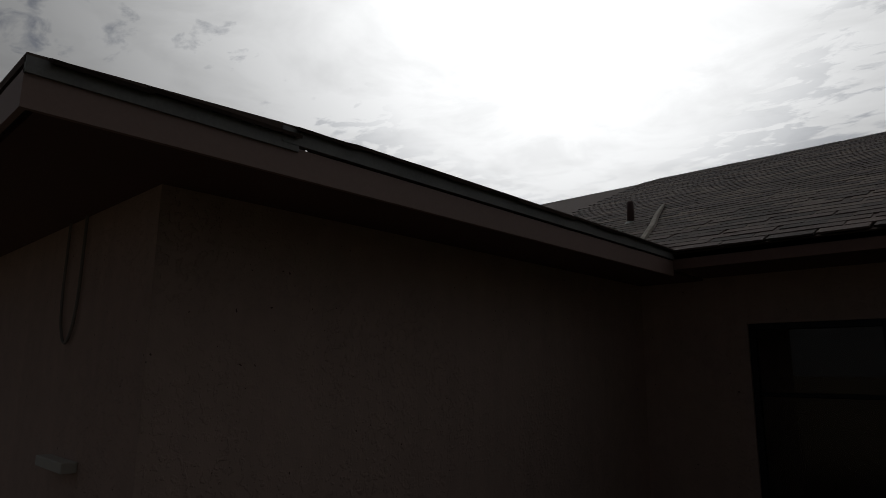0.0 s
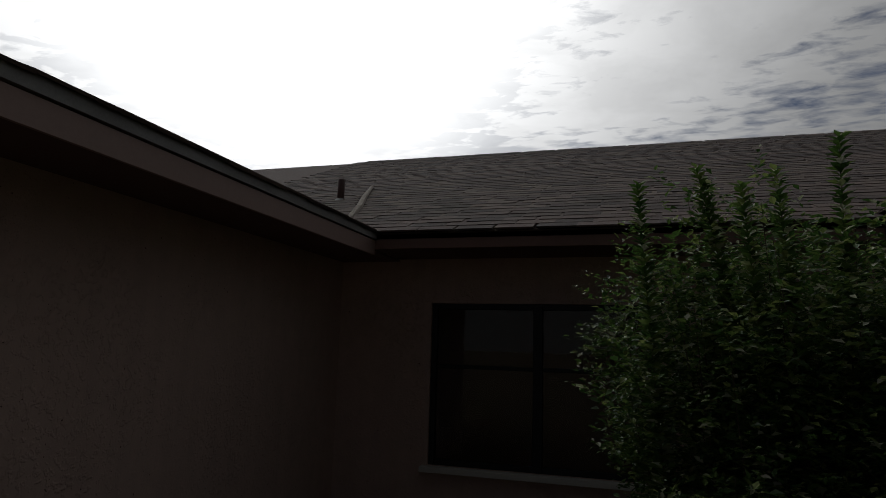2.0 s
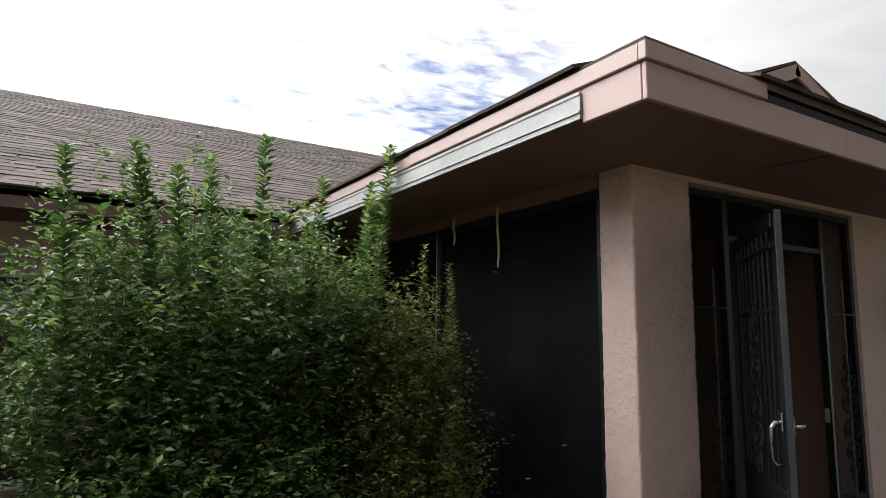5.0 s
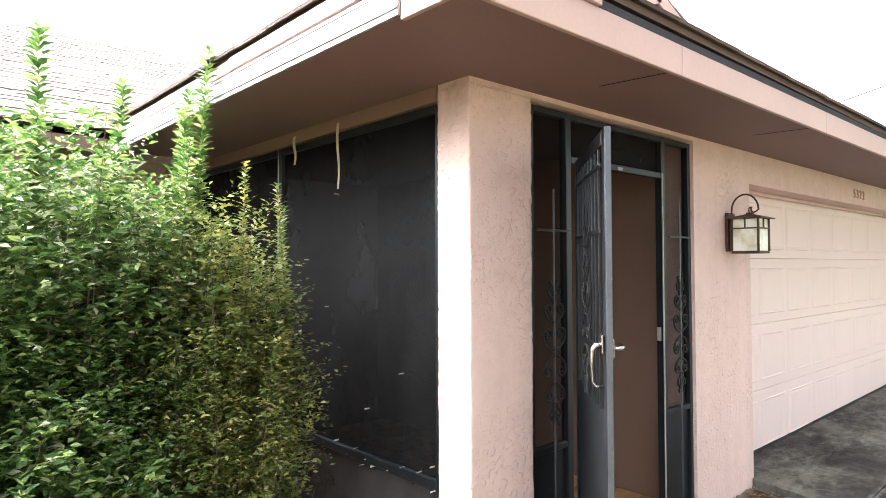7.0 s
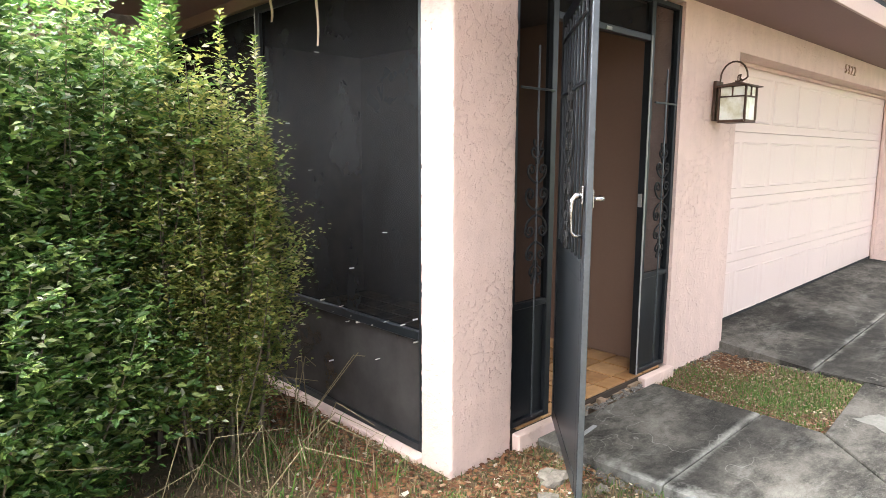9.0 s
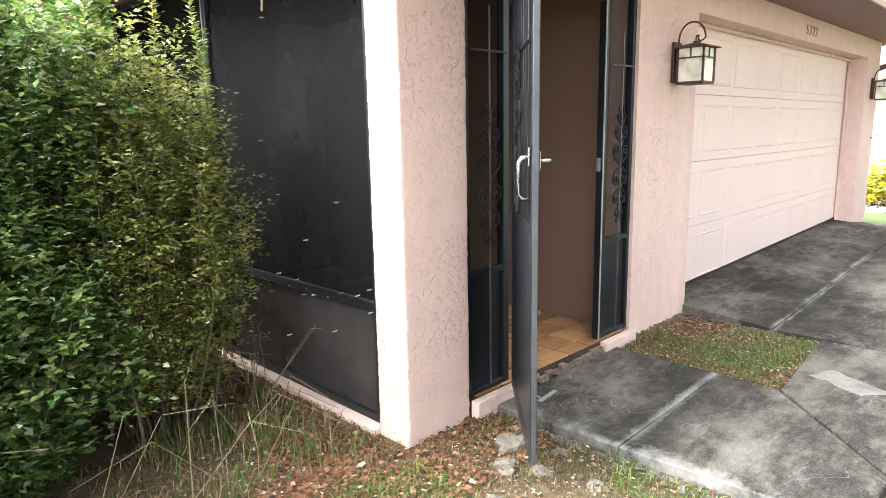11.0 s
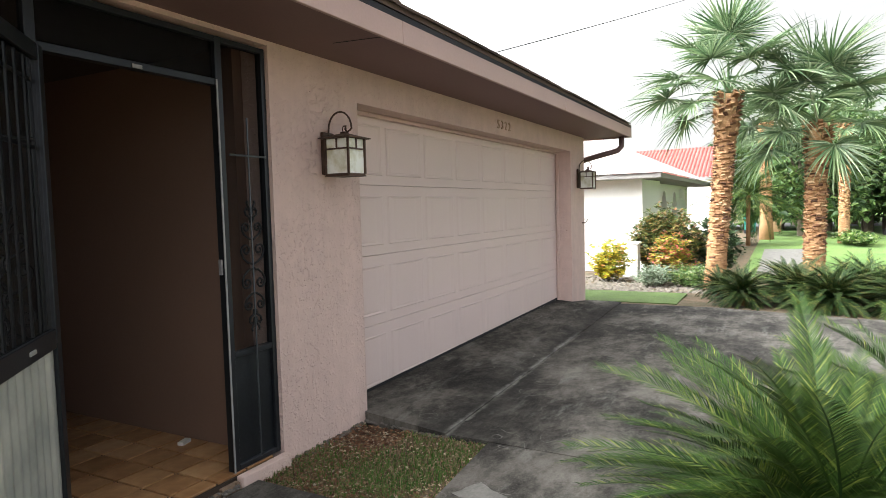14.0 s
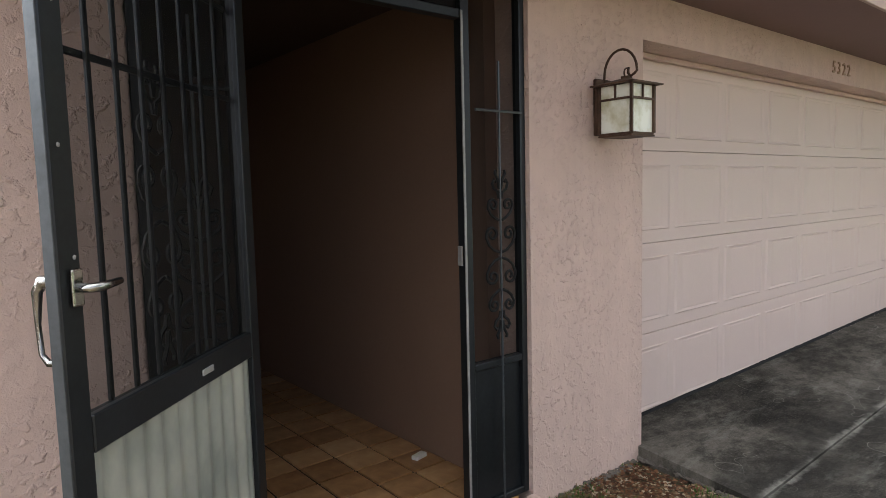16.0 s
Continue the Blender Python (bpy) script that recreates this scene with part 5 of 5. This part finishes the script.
def feather_mesh(length, pairs, leaf, arch, seed, wide=0.008, mat=None, sweep=0.8):
    """One feathered frond that rises along +x and arches over."""
    rng = random.Random(seed)
    bm_pts = []
    for k in range(13):
        t = k / 12
        bm_pts.append(Vector((length * t * (1 - 0.12 * arch * t), 0.02 * math.sin(3 * t + seed), -arch * length * 0.55 * t ** 2.2)))
    v, f = [], []
    for k, p in enumerate(bm_pts):
        r = 0.008 * (1 - 0.85 * k / 12)
        v += [(p.x, p.y - r, p.z), (p.x, p.y, p.z + r), (p.x, p.y + r, p.z)]
    for k in range(12):
        a = 3 * k
        f += [(a, a + 1, a + 4, a + 3), (a + 1, a + 2, a + 5, a + 4), (a + 2, a, a + 3, a + 5)]
    for k in range(pairs):
        t = 0.10 + 0.89 * (k + 0.5) / pairs
        i = min(11, int(t * 12))
        p = bm_pts[i].lerp(bm_pts[i + 1], t * 12 - i)
        d = (bm_pts[i + 1] - bm_pts[i]).normalized()
        ln = leaf * (0.45 + 0.55 * math.sin(math.pi * min(1.0, 0.12 + t * 0.9))) * rng.uniform(0.85, 1.1)
        for s in (-1, 1):
            out = (Vector((0, s, 0)) * 0.8 + d * (sweep + 0.8 * t) + Vector((0, 0, 0.42 + rng.uniform(-0.12, 0.12)))).normalized()
            o = len(v)
            m1 = p + out * ln * 0.5
            m2 = p + out * ln + Vector((0, 0, -0.16 * ln))
            w3 = d * wide
            v += [tuple(p - w3 * 0.6), tuple(p + w3 * 0.6), tuple(m1 + w3 * 0.8), tuple(m1 - w3 * 0.8), tuple(m2)]
            f += [(o, o + 1, o + 2, o + 3), (o + 3, o + 2, o + 4)]
    me = bpy.data.meshes.new("frond")
    me.from_pydata(v, [], f)
    me.materials.append(mat or feather_green)
    return me


def feather_plant(name, at, meshes, fronds, label, category, group, seed, scale=1.0, el0=80, el1=5, trunk=0.0):
    rng = random.Random(seed)
    plant = empty(name, at, label, category, group)
    if trunk:
        part("trunk", tube([(0, 0, -0.2), (0.02, 0, trunk * 0.5), (0, 0, trunk)], [0.09, 0.07, 0.08], 9), boot_bark, plant, "", True)
    for k in range(fronds):
        t = (k + 0.5) / fronds
        a = k * 2.39996 + rng.uniform(-0.2, 0.2)
        el = radians(el0 + (el1 - el0) * t + rng.uniform(-8, 8))
        fr = new("frond", meshes[k % len(meshes)])
        fr.parent = plant
        fr.matrix_local = Matrix.Translation((0, 0, trunk)) @ Matrix.Rotation(a, 4, "Z") @ Matrix.Rotation(-el, 4, "Y") @ Matrix.Rotation(rng.uniform(-0.5, 0.5), 4, "X") @ Matrix.Scale(scale * rng.uniform(0.8, 1.1), 4)
    return plant


long_fronds = [feather_mesh(1.15, 92, 0.165, a, s, 0.0052, None, 0.7) for a, s in ((0.6, 1), (0.8, 2), (1.05, 3), (0.7, 4))]
short_fronds = [feather_mesh(0.82, 52, 0.13, a, s, 0.008, fern_green, 1.0) for a, s in ((0.9, 5), (1.3, 6), (1.1, 7))]
feather_plant("pygmy_palm", (2.10, -2.70, G), long_fronds, 185, "low green feather palm beside the driveway", "palm", "", 5, 0.88, 74, -4, 0.10)
feather_plant("pygmy_palm", (2.85, -3.25, G), long_fronds, 90, "low green feather palm behind another", "palm", "", 6, 0.9, 74, 4, 0.10)
for k, (x, y, s) in enumerate(((9.0, -2.05, 0.8), (9.3, -2.75, 0.95), (8.8, -3.1, 1.0), (8.6, -3.9, 1.0), (9.6, -3.6, 1.0), (9.7, -1.7, 0.65), (8.3, -4.8, 1.0), (10.2, -2.6, 0.9), (9.1, -4.5, 1.05), (9.9, -4.6, 1.0), (10.6, -3.5, 0.9), (8.9, -5.5, 1.0))):
    feather_plant("coontie_shrub", (x, y, ground_z(x)), short_fronds, 135, "dark green ferny cycad shrub along the driveway", "shrub", "cycad shrubs along the driveway", 60 + k, 0.82 * s, 82, -8, 0.14)
feather_plant("young_palm", (26, -1.4, NZ), long_fronds, 44, "young feather palm on a slim trunk", "palm tree", "", 80, 1.95, 66, -34, 1.9)

# ---- neighbour's garden and house ----
roof_pale = material("pale_grey_shingle", mottled((0.34, 0.31, 0.295), 0.15, 1.2, 25, 0.004), 0.85)
nh = empty("neighbour_house", (15.6, 0.9, NZ), "white rendered bungalow with a pale low roof", "house")
def npart(name, bm, mat, label="", parent=None):
    bm.transform(Matrix.Translation((-15.6, -0.9, -NZ)))
    return part(name, bm, mat, parent or nh, label)
npart("wall", boxes((15.6, 0.55, NZ, 15.8, 9, 2.0), (15.8, 0.55, NZ, 18.2, 0.75, 2.0)), white_paint)
# porch wall with arched openings
bm = bmesh.new()
yw = 0.9
arch = []
xa = 18.2
for ax0, ax1 in ((18.7, 19.7), (20.5, 21.9), (22.8, 24.2)):
    box(bm, xa, yw, NZ, ax0, yw + 0.2, 2.0)
    seg = 10
    for k in range(seg):
        u0, u1 = k / seg, (k + 1) / seg
        zc = lambda u: 1.05 + 0.75 * math.sin(math.pi * min(1, max(0, u))) ** 0.6
        z0 = min(zc(u0), zc(u1))
        box(bm, ax0 + (ax1 - ax0) * u0, yw, z0, ax0 + (ax1 - ax0) * u1, yw + 0.2, 2.0)
    xa = ax1
box(bm, xa, yw, NZ, 27, yw + 0.2, 2.0)
npart("porch_wall", bm, white_paint, "white wall with arched openings")
npart("back_wall", boxes((18.2, 2.6, NZ, 27, 2.8, 2.0)), white_paint)
npart("eave_board", boxes((15.0, 0.0, 2.0, 27.5, 9.5, 2.12)), material("grey_white_fascia", mottled((0.22, 0.21, 0.2), 0.1), 0.6))
bm = slab([(14.95, -0.05, 2.14), (27.6, -0.05, 2.14), (21, 3.2, 3.75), (16.6, 3.2, 3.75)], 0.02)
npart("roof", bm, roof_pale)
bm = slab([(14.95, -0.05, 2.14), (16.6, 3.2, 3.75), (14.95, 9.5, 2.14)], 0.02)
npart("roof", bm, roof_pale)
npart("porch_lamp", boxes((24.6, 0.7, 1.5, 24.75, 0.88, 1.9), width=0.02), white_paint, "white porch lamp")
pane_dark = npart("window", boxes((15.585, 3.0, 0.6, 15.597, 4.2, 1.7)), dark_metal)

low = empty("garden_pier", (14.2, 0.40, -0.35), "low white rendered garden pier", "pier")
bm = boxes((0, 0, 0, 0.34, 0.34, 0.80))
bevel(bm, 0.012, 2)
part("pier", bm, white_paint, low)
bm = boxes((-0.025, -0.025, 0.802, 0.365, 0.365, 0.85))
bevel(bm, 0.01, 2)
part("cap", bm, white_paint, low)

croton_yellow = leaf_material("croton_yellow_leaf", ((0.0, (0.10, 0.16, 0.02)), (0.4, (0.38, 0.36, 0.03)), (0.8, (0.62, 0.52, 0.05)), (1.0, (0.5, 0.2, 0.05))), 0.4)
croton_red = leaf_material("croton_red_leaf", ((0.0, (0.10, 0.13, 0.03)), (0.25, (0.16, 0.22, 0.03)), (0.6, (0.50, 0.40, 0.05)), (0.8, (0.50, 0.18, 0.10)), (1.0, (0.55, 0.10, 0.14))), 0.4)
hedge_dark = leaf_material("dark_hedge_leaf", ((0.0, (0.04, 0.075, 0.025)), (0.45, (0.10, 0.14, 0.04)), (0.75, (0.28, 0.24, 0.07)), (1.0, (0.34, 0.16, 0.09))), 0.45)
shrub("croton_bush", (13.4, 0.86, NZ), 0.5, 0.5, 1.0, 60, 44, 0.10, croton_yellow, "bright yellow and green croton bush", 71)
shrub("croton_bush", (13.9, -0.38, NZ), 0.5, 0.48, 1.08, 60, 44, 0.11, croton_red, "red and yellow croton bush", 72)
shrub("dark_hedge", (15.05, -0.05, NZ), 0.6, 1.0, 1.68, 210, 80, 0.10, hedge_dark, "tall dark bronze-green garden hedge", 73)
shrub("dark_hedge", (15.4, -1.15, NZ), 0.6, 0.6, 1.45, 80, 50, 0.12, leaf_material("dark_shrub_leaf", ((0.0, (0.015, 0.04, 0.015)), (1.0, (0.06, 0.11, 0.04))), 0.4), "dark green shrub in the neighbour's bed", 74)
for k, (x, y) in enumerate(((12.2, -0.25), (12.6, -0.85), (12.9, -0.3), (12.3, -1.2), (13.0, -1.3))):
    shrub("ground_cover", (x, y, ground_z(x)), 0.42, 0.36, 0.42, 60, 30, 0.06, leaf_green if k % 2 else leaf_material("sage_leaf", ((0.0, (0.10, 0.15, 0.08)), (1.0, (0.28, 0.33, 0.24))), 0.6), "low mounded green ground cover plant", 75 + k, "plant")
structure("lawn_strip", boxes((8.75, -1.2, -0.3, 9.9, 9.0, G + 0.012)), material("mossy_lawn", mottled((0.06, 0.10, 0.02), 0.4, 2.0, 30, 0.01), 0.95), "mossy green strip of lawn beside the house", "lawn")
# bed of pale stones
rng = random.Random(91)
rock = stone_mesh("rock", 0.06, 3.0, stone_mat)
places = [Matrix.Translation((x, rng.uniform(-1.6, 2.2), ground_z(x) + 0.01)) @ Matrix.Rotation(rng.uniform(0, 6), 4, "Z") @ Matrix.Scale(rng.uniform(0.4, 1.3), 4) for x in [rng.uniform(10.1, 14.3) for k in range(900)]]
tagged(new("rock_bed", stamped("rock_bed", rock, places, stone_mat)), "pale loose stones covering the neighbour's bed", "stones", "", "stuff")
tagged(shrub("low_hedge", (26.5, -4.9, NZ), 2.0, 0.8, 0.5, 90, 40, 0.12, leaf_green, "low green hedge round a far palm", 95), "", "hedge")

def far_sheet(name, x0, y0, x1, y1, z, mat, label, category):
    bm = bmesh.new()
    bm.faces.new([bm.verts.new(p) for p in ((x0, y0, z), (x1, y0, z), (x1, y1, z), (x0, y1, z))])
    structure(name, bm, mat, label, category)
far_sheet("lawn", 14.8, -30, 120, -1.7, NZ + 0.006, lawn_mat, "bright green lawn beyond the palms", "lawn")
far_sheet("pavement", 15.5, -3.2, 24, -2.0, NZ + 0.014, pale_concrete, "pale concrete path beside the lawn", "pavement")
far_sheet("road", 44, -60, 51, 60, NZ + 0.02, material("grey_asphalt", mottled((0.13, 0.13, 0.13), 0.2, 0.5, 30, 0.002), 0.9), "grey road behind the lawn", "road")

# waste bins
def bin_at(at, colour, label):
    b = empty("wheelie_bin", at, label, "waste bin")
    m = material("bin_plastic", mottled(colour, 0.12, 3, 50, 0.0004), 0.45)
    bm = bmesh.new()
    loops = []
    for r, z in ((0.24, 0.08), (0.30, 0.92), (0.33, 0.93), (0.33, 0.97)):
        loops.append([bm.verts.new((sx * r, sy * r, z)) for sx, sy in ((-1, -1), (1, -1), (1, 1), (-1, 1))])
    for p, q in zip(loops, loops[1:]):
        for i in range(4):
            bm.faces.new((p[i], p[(i + 1) % 4], q[(i + 1) % 4], q[i]))
    bm.faces.new(loops[0][::-1]), bm.faces.new(loops[-1])
    part("body", bm, m, b)
    bm = boxes((-0.35, -0.35, 0.973, 0.35, 0.35, 1.03))
    bevel(bm, 0.02, 2)
    part("lid", bm, m, b)
    for s in (-1, 1):
        part("wheel", tube([(s * 0.2, 0.2, 0.1), (s * 0.26, 0.2, 0.1)], 0.1, 12), black_rubber, b)
bin_at((35.5, -1.1, NZ), (0.02, 0.16, 0.13), "green plastic wheelie bin")
bin_at((35.8, -2.25, NZ), (0.36, 0.22, 0.12), "brown plastic wheelie bin")

# far house with a red tiled roof
fh = empty("far_house", (36, 3, NZ - 0.7), "far bungalow with a red barrel-tile roof", "house")
part("wall", boxes((0, -2.5, 0, 8, 2.8, 3.6)), white_paint, fh)
red_tile = material("red_barrel_tile", mottled((0.24, 0.06, 0.05), 0.35, 2, 20, 0.004), 0.95)
bm = bmesh.new()
n = 90
rows = []
for k in range(n + 1):
    y = -2.9 + 6.0 * k / n
    zz = 0.06 * abs(math.sin(k * math.pi / 3))
    rows.append([bm.verts.new((-0.6 + 4.6 * t, y, 3.65 + 1.9 * t + zz + 0.03 * (j % 2))) for j, t in enumerate((0, 0.12, 0.125, 0.25, 0.255, 0.4, 0.405, 0.55, 0.555, 0.7, 0.705, 0.85, 0.855, 1.0))])
for p, q in zip(rows, rows[1:]):
    for i in range(13):
        bm.faces.new((p[i], q[i], q[i + 1], p[i + 1]))
part("roof", bm, red_tile, fh, "red barrel tile roof")

# far trees
far_leaf = leaf_material("far_tree_leaf", ((0.0, (0.02, 0.05, 0.012)), (0.5, (0.05, 0.105, 0.024)), (1.0, (0.13, 0.19, 0.05))), 0.6, 0.25)


def tree(at, h, r, seed):
    rng = random.Random(seed)
    tr = empty("tree", at, "leafy green broadleaf tree in the distance", "tree", "far trees")
    bm = bmesh.new()
    add_tube(bm, [(0, 0, -0.3), (0.1, 0, h * 0.3), (0, 0.1, h * 0.6)], [0.28, 0.2, 0.12], 8)
    fol = Foliage()
    for k in range(34):
        a, rad = k * 2.4, math.sqrt((k + 0.5) / 34)
        c = Vector((r * rad * math.cos(a), r * rad * math.sin(a), h * (0.14 + 0.8 * (1 - rad ** 2) * rng.uniform(0.25, 1.1) + 0.1 * rng.random())))
        add_tube(bm, [(0, 0.05, h * 0.42), c * 0.55 + Vector((0, 0, h * 0.22)), c], [0.07, 0.045, 0.015], 5, False)
        for q in range(120):
            p = c + Vector((rng.gauss(0, r * 0.17), rng.gauss(0, r * 0.17), rng.gauss(0, r * 0.12)))
            fol.leaf(p, (rng.gauss(0, 1), rng.gauss(0, 1), rng.gauss(-0.2, 0.6)), rng.uniform(0.22, 0.46), 1.0, rng.uniform(-1, 1))
    part("trunk", bm, stem_bark, tr)
    attach("crown", fol.mesh("crown", far_leaf), tr)


for k, (x, y, h, r) in enumerate(((33, -3.4, 5.5, 2.2), (40, -7.5, 6.5, 2.6), (38, -4.6, 6.0, 2.4), (55, -10, 9, 4), (52, -4.5, 7.5, 3.2), (58, -17, 10, 4.5), (34, -9.5, 6, 2.4), (46, -14, 8, 3.4), (31, -14, 7, 2.8),
                                 (47, -6.5, 8.5, 3.2), (44, -10.5, 8, 3.2), (60, -8, 11, 4.5), (60, -13, 11, 4.5), (36, -6.2, 7.0, 2.4), (42, -4.6, 6.5, 2.4), (42, -0.7, 7.4, 2.1), (40, -2.4, 7.4, 2.3), (46, -3.4, 9, 2.8), (39, -12, 7.5, 3.0))):
    tree((x, y, NZ), h, r, 200 + k)
# white post at the lawn's far side
post = empty("white_post", (34, -7.0, NZ), "white painted column standing on the lawn", "column")
part("shaft", tube([(0, 0, 0), (0, 0, 5.5)], 0.28, 16), white_paint, post, "", True)
part("base", boxes((-0.4, -0.4, 0, 0.4, 0.4, 0.25), width=0.02), black_rubber, post, "dark base")
# overhead wire
ends = Vector((7.5, 1.8, 3.45)), Vector((34, -1.86, 12.15))
wire = [ends[0].lerp(ends[1], t) - Vector((0, 0, 0.4 * t * (1 - t))) for t in [k / 16 for k in range(17)]]
tagged(part("overhead_wire", tube(wire, 0.009, 5), black_rubber), "thin dark overhead service wire", "cable")
drive = empty("driveway", (0, 0, 0), "mould-stained grey concrete driveway in joined slabs", "driveway", "", "structure")


def concrete_slab(points, mat=None, z=0.0, label=""):
    bm = slab([(x, y, z) for x, y in points], 0.14)
    bevel(bm, 0.006, 1)
    part("concrete_slab", bm, mat or concrete, drive, label)


concrete_slab([(0.54, -0.06), (0.57, -0.715), (1.69, -0.705), (1.70, -0.06)])
concrete_slab([(0.57, -0.722), (0.62, -1.6), (1.05, -1.62), (1.67, -1.02), (1.69, -0.712)])
concrete_slab([(1.678, -1.028), (1.06, -1.63), (0.95, -2.3), (1.75, -2.4), (2.66, -2.45), (2.69, -0.955)])
concrete_slab([(2.698, -0.955), (2.70, -0.66), (8.3, -0.495), (8.35, -1.7), (8.0, -3.3), (3.4, -3.3), (3.3, -2.6), (2.668, -2.45)])
# the apron rises towards the garage floor
bm = bmesh.new()
near_edge = [(2.71, -0.652, 0.0), (5.2, -0.58, 0.0), (7.66, -0.512, 0.0), (8.46, -0.487, 0.0)]
wall_line = [(2.77, -0.003, 0.038), (5.2, -0.003, 0.062), (7.66, -0.003, 0.095), (8.5, -0.003, 0.0)]
inside = [(2.80, 0.4, 0.068), (5.2, 0.4, 0.098), (7.66, 0.4, 0.13)]
lines = [[bm.verts.new(p) for p in row] for row in (near_edge, wall_line, inside)]
for p, q in zip(lines, lines[1:]):
    for i in range(len(q) - 1):
        bm.faces.new((p[i], p[i + 1], q[i + 1], q[i]))
skirt = [bm.verts.new(Vector(p) - Vector((0, 0, 0.14))) for p in near_edge]
for i in range(3):
    bm.faces.new((lines[0][i], skirt[i], skirt[i + 1], lines[0][i + 1]))
left_low = bm.verts.new((2.77, -0.003, -0.14))
bm.faces.new((lines[0][0], lines[1][0], left_low, skirt[0]))
part("concrete_slab", bm, concrete, drive)
concrete_slab([(3.4, -3.308), (8.0, -3.308), (7.4, -14), (3.4, -14)])
# a pale patch on the concrete
rng = random.Random(3)
bm = bmesh.new()
corners = [Vector(p) for p in ((1.98, -1.08), (2.16, -1.15), (1.98, -1.45), (1.86, -1.35))]
rim = [corners[k].lerp(corners[(k + 1) % 4], t / 7) for k in range(4) for t in range(7)]
vs = [bm.verts.new((p.x + rng.gauss(0, 0.008), p.y + rng.gauss(0, 0.008), 0.002)) for p in rim]
bm.faces.new(vs)
part("pale_patch", bm, pale_concrete, drive, "pale skim coat patch on the concrete")

# ---- tiles of the entry floor ----
TS = 0.205


def floor_tile(depth):
    bm = boxes((0.0068, 0.0068, 0, TS - 0.0068, depth - 0.0068, 0.012))
    bevel(bm, 0.002, 1)
    return mesh_of("tile", bm, tile_mat)


whole, cut = floor_tile(TS), floor_tile(0.109)
for i in range(9):
    for j in range(16):
        if i < 2 and j < 2:
            continue
        t = new("tile", whole if j else cut)
        t.parent = entry_floor
        t.matrix_local = pose(0.055 + i * TS, 0.006 if j == 0 else 0.115 + (j - 1) * TS, 0.037)

# ---- shingles ----
bm = bmesh.new()
box(bm, 0, 0, 0, 0.303, 0.30, 0.014)
tab_mesh = mesh_of("shingle", bm, shingle)
slope = math.atan(PITCH)
slope_f = math.atan(0.39)
EXPO = 0.145
rng = random.Random(11)
loose = []
made = 0
for r in range(47):
    dist = r * EXPO
    for c in range(-24, 18):
        x = -0.2 + c * 0.309 + (0.155 if r % 2 else 0) + rng.uniform(-0.03, 0.03)
        yb = BY - 0.04 + dist * math.cos(slope)
        if x < -7.5 or x > E0 + (yb - BY) + 0.4:
            continue
        m = Matrix.Translation((x, yb, BTOP - 0.02 + (dist - 0.04) * math.sin(slope) + 0.016 + rng.uniform(0, 0.004))) @ Matrix.Rotation(slope - 0.028, 4, "X")
        if r < 14 and made < 300 and x > LX - 0.4:
            t = new("shingle", tab_mesh)
            t.parent = back_roof
            t.matrix_local = m
            made += 1
        else:
            loose.append(m)


far_tabs = new("shingles", stamped("shingles", tab_mesh, loose, shingle))
far_tabs.parent = back_roof
tagged(far_tabs, kind="stuff")
# eave courses of the front and left wings
places = []
for r in range(3):
    for k in range(34):
        x = E0 + 0.02 + k * 0.288 + (0.14 if r % 2 else 0)
        if r * EXPO + 0.32 < x - E0 and x < E1 - 0.4 - r * EXPO:
            places.append(Matrix.Translation((x, E0 - 0.03 + r * EXPO * math.cos(slope_f), TOP - (TOP - TOP_EAST) * (x - E0) / (E1 - E0) - 0.012 + r * EXPO * math.sin(slope_f) + rng.uniform(0, 0.006))) @ Matrix.Rotation(slope_f - 0.02, 4, "X"))
    for k in range(14):
        y = E0 + 0.02 + k * 0.288 + (0.14 if r % 2 else 0)
        if y - E0 > 0.3 + r * EXPO:
            places.append(Matrix.Translation((E0 - 0.03 + r * EXPO * math.cos(slope_f), y + 0.3, TOP - 0.012 + r * EXPO * math.sin(slope_f) + rng.uniform(0, 0.006))) @ Matrix.Rotation(radians(-90), 4, "Z") @ Matrix.Rotation(slope_f - 0.02, 4, "X"))
eave_tabs = new("eave_shingles", stamped("eave_shingles", tab_mesh, places, shingle))
eave_tabs.parent = front_roof
tagged(eave_tabs, kind="stuff")
places = []
for k in range(17):
    y = -1.5 + k * 0.288
    places.append(Matrix.Translation((LX + 0.03, y, LTOP - 0.03 + rng.uniform(0, 0.014) - (0.035 if k < 3 else 0.0))) @ Matrix.Rotation(radians(90), 4, "Z") @ Matrix.Rotation(slope - 0.02, 4, "X"))
left_tabs = new("eave_shingles", stamped("eave_shingles", tab_mesh, places, shingle))
left_tabs.parent = left_roof
tagged(left_tabs, kind="stuff")
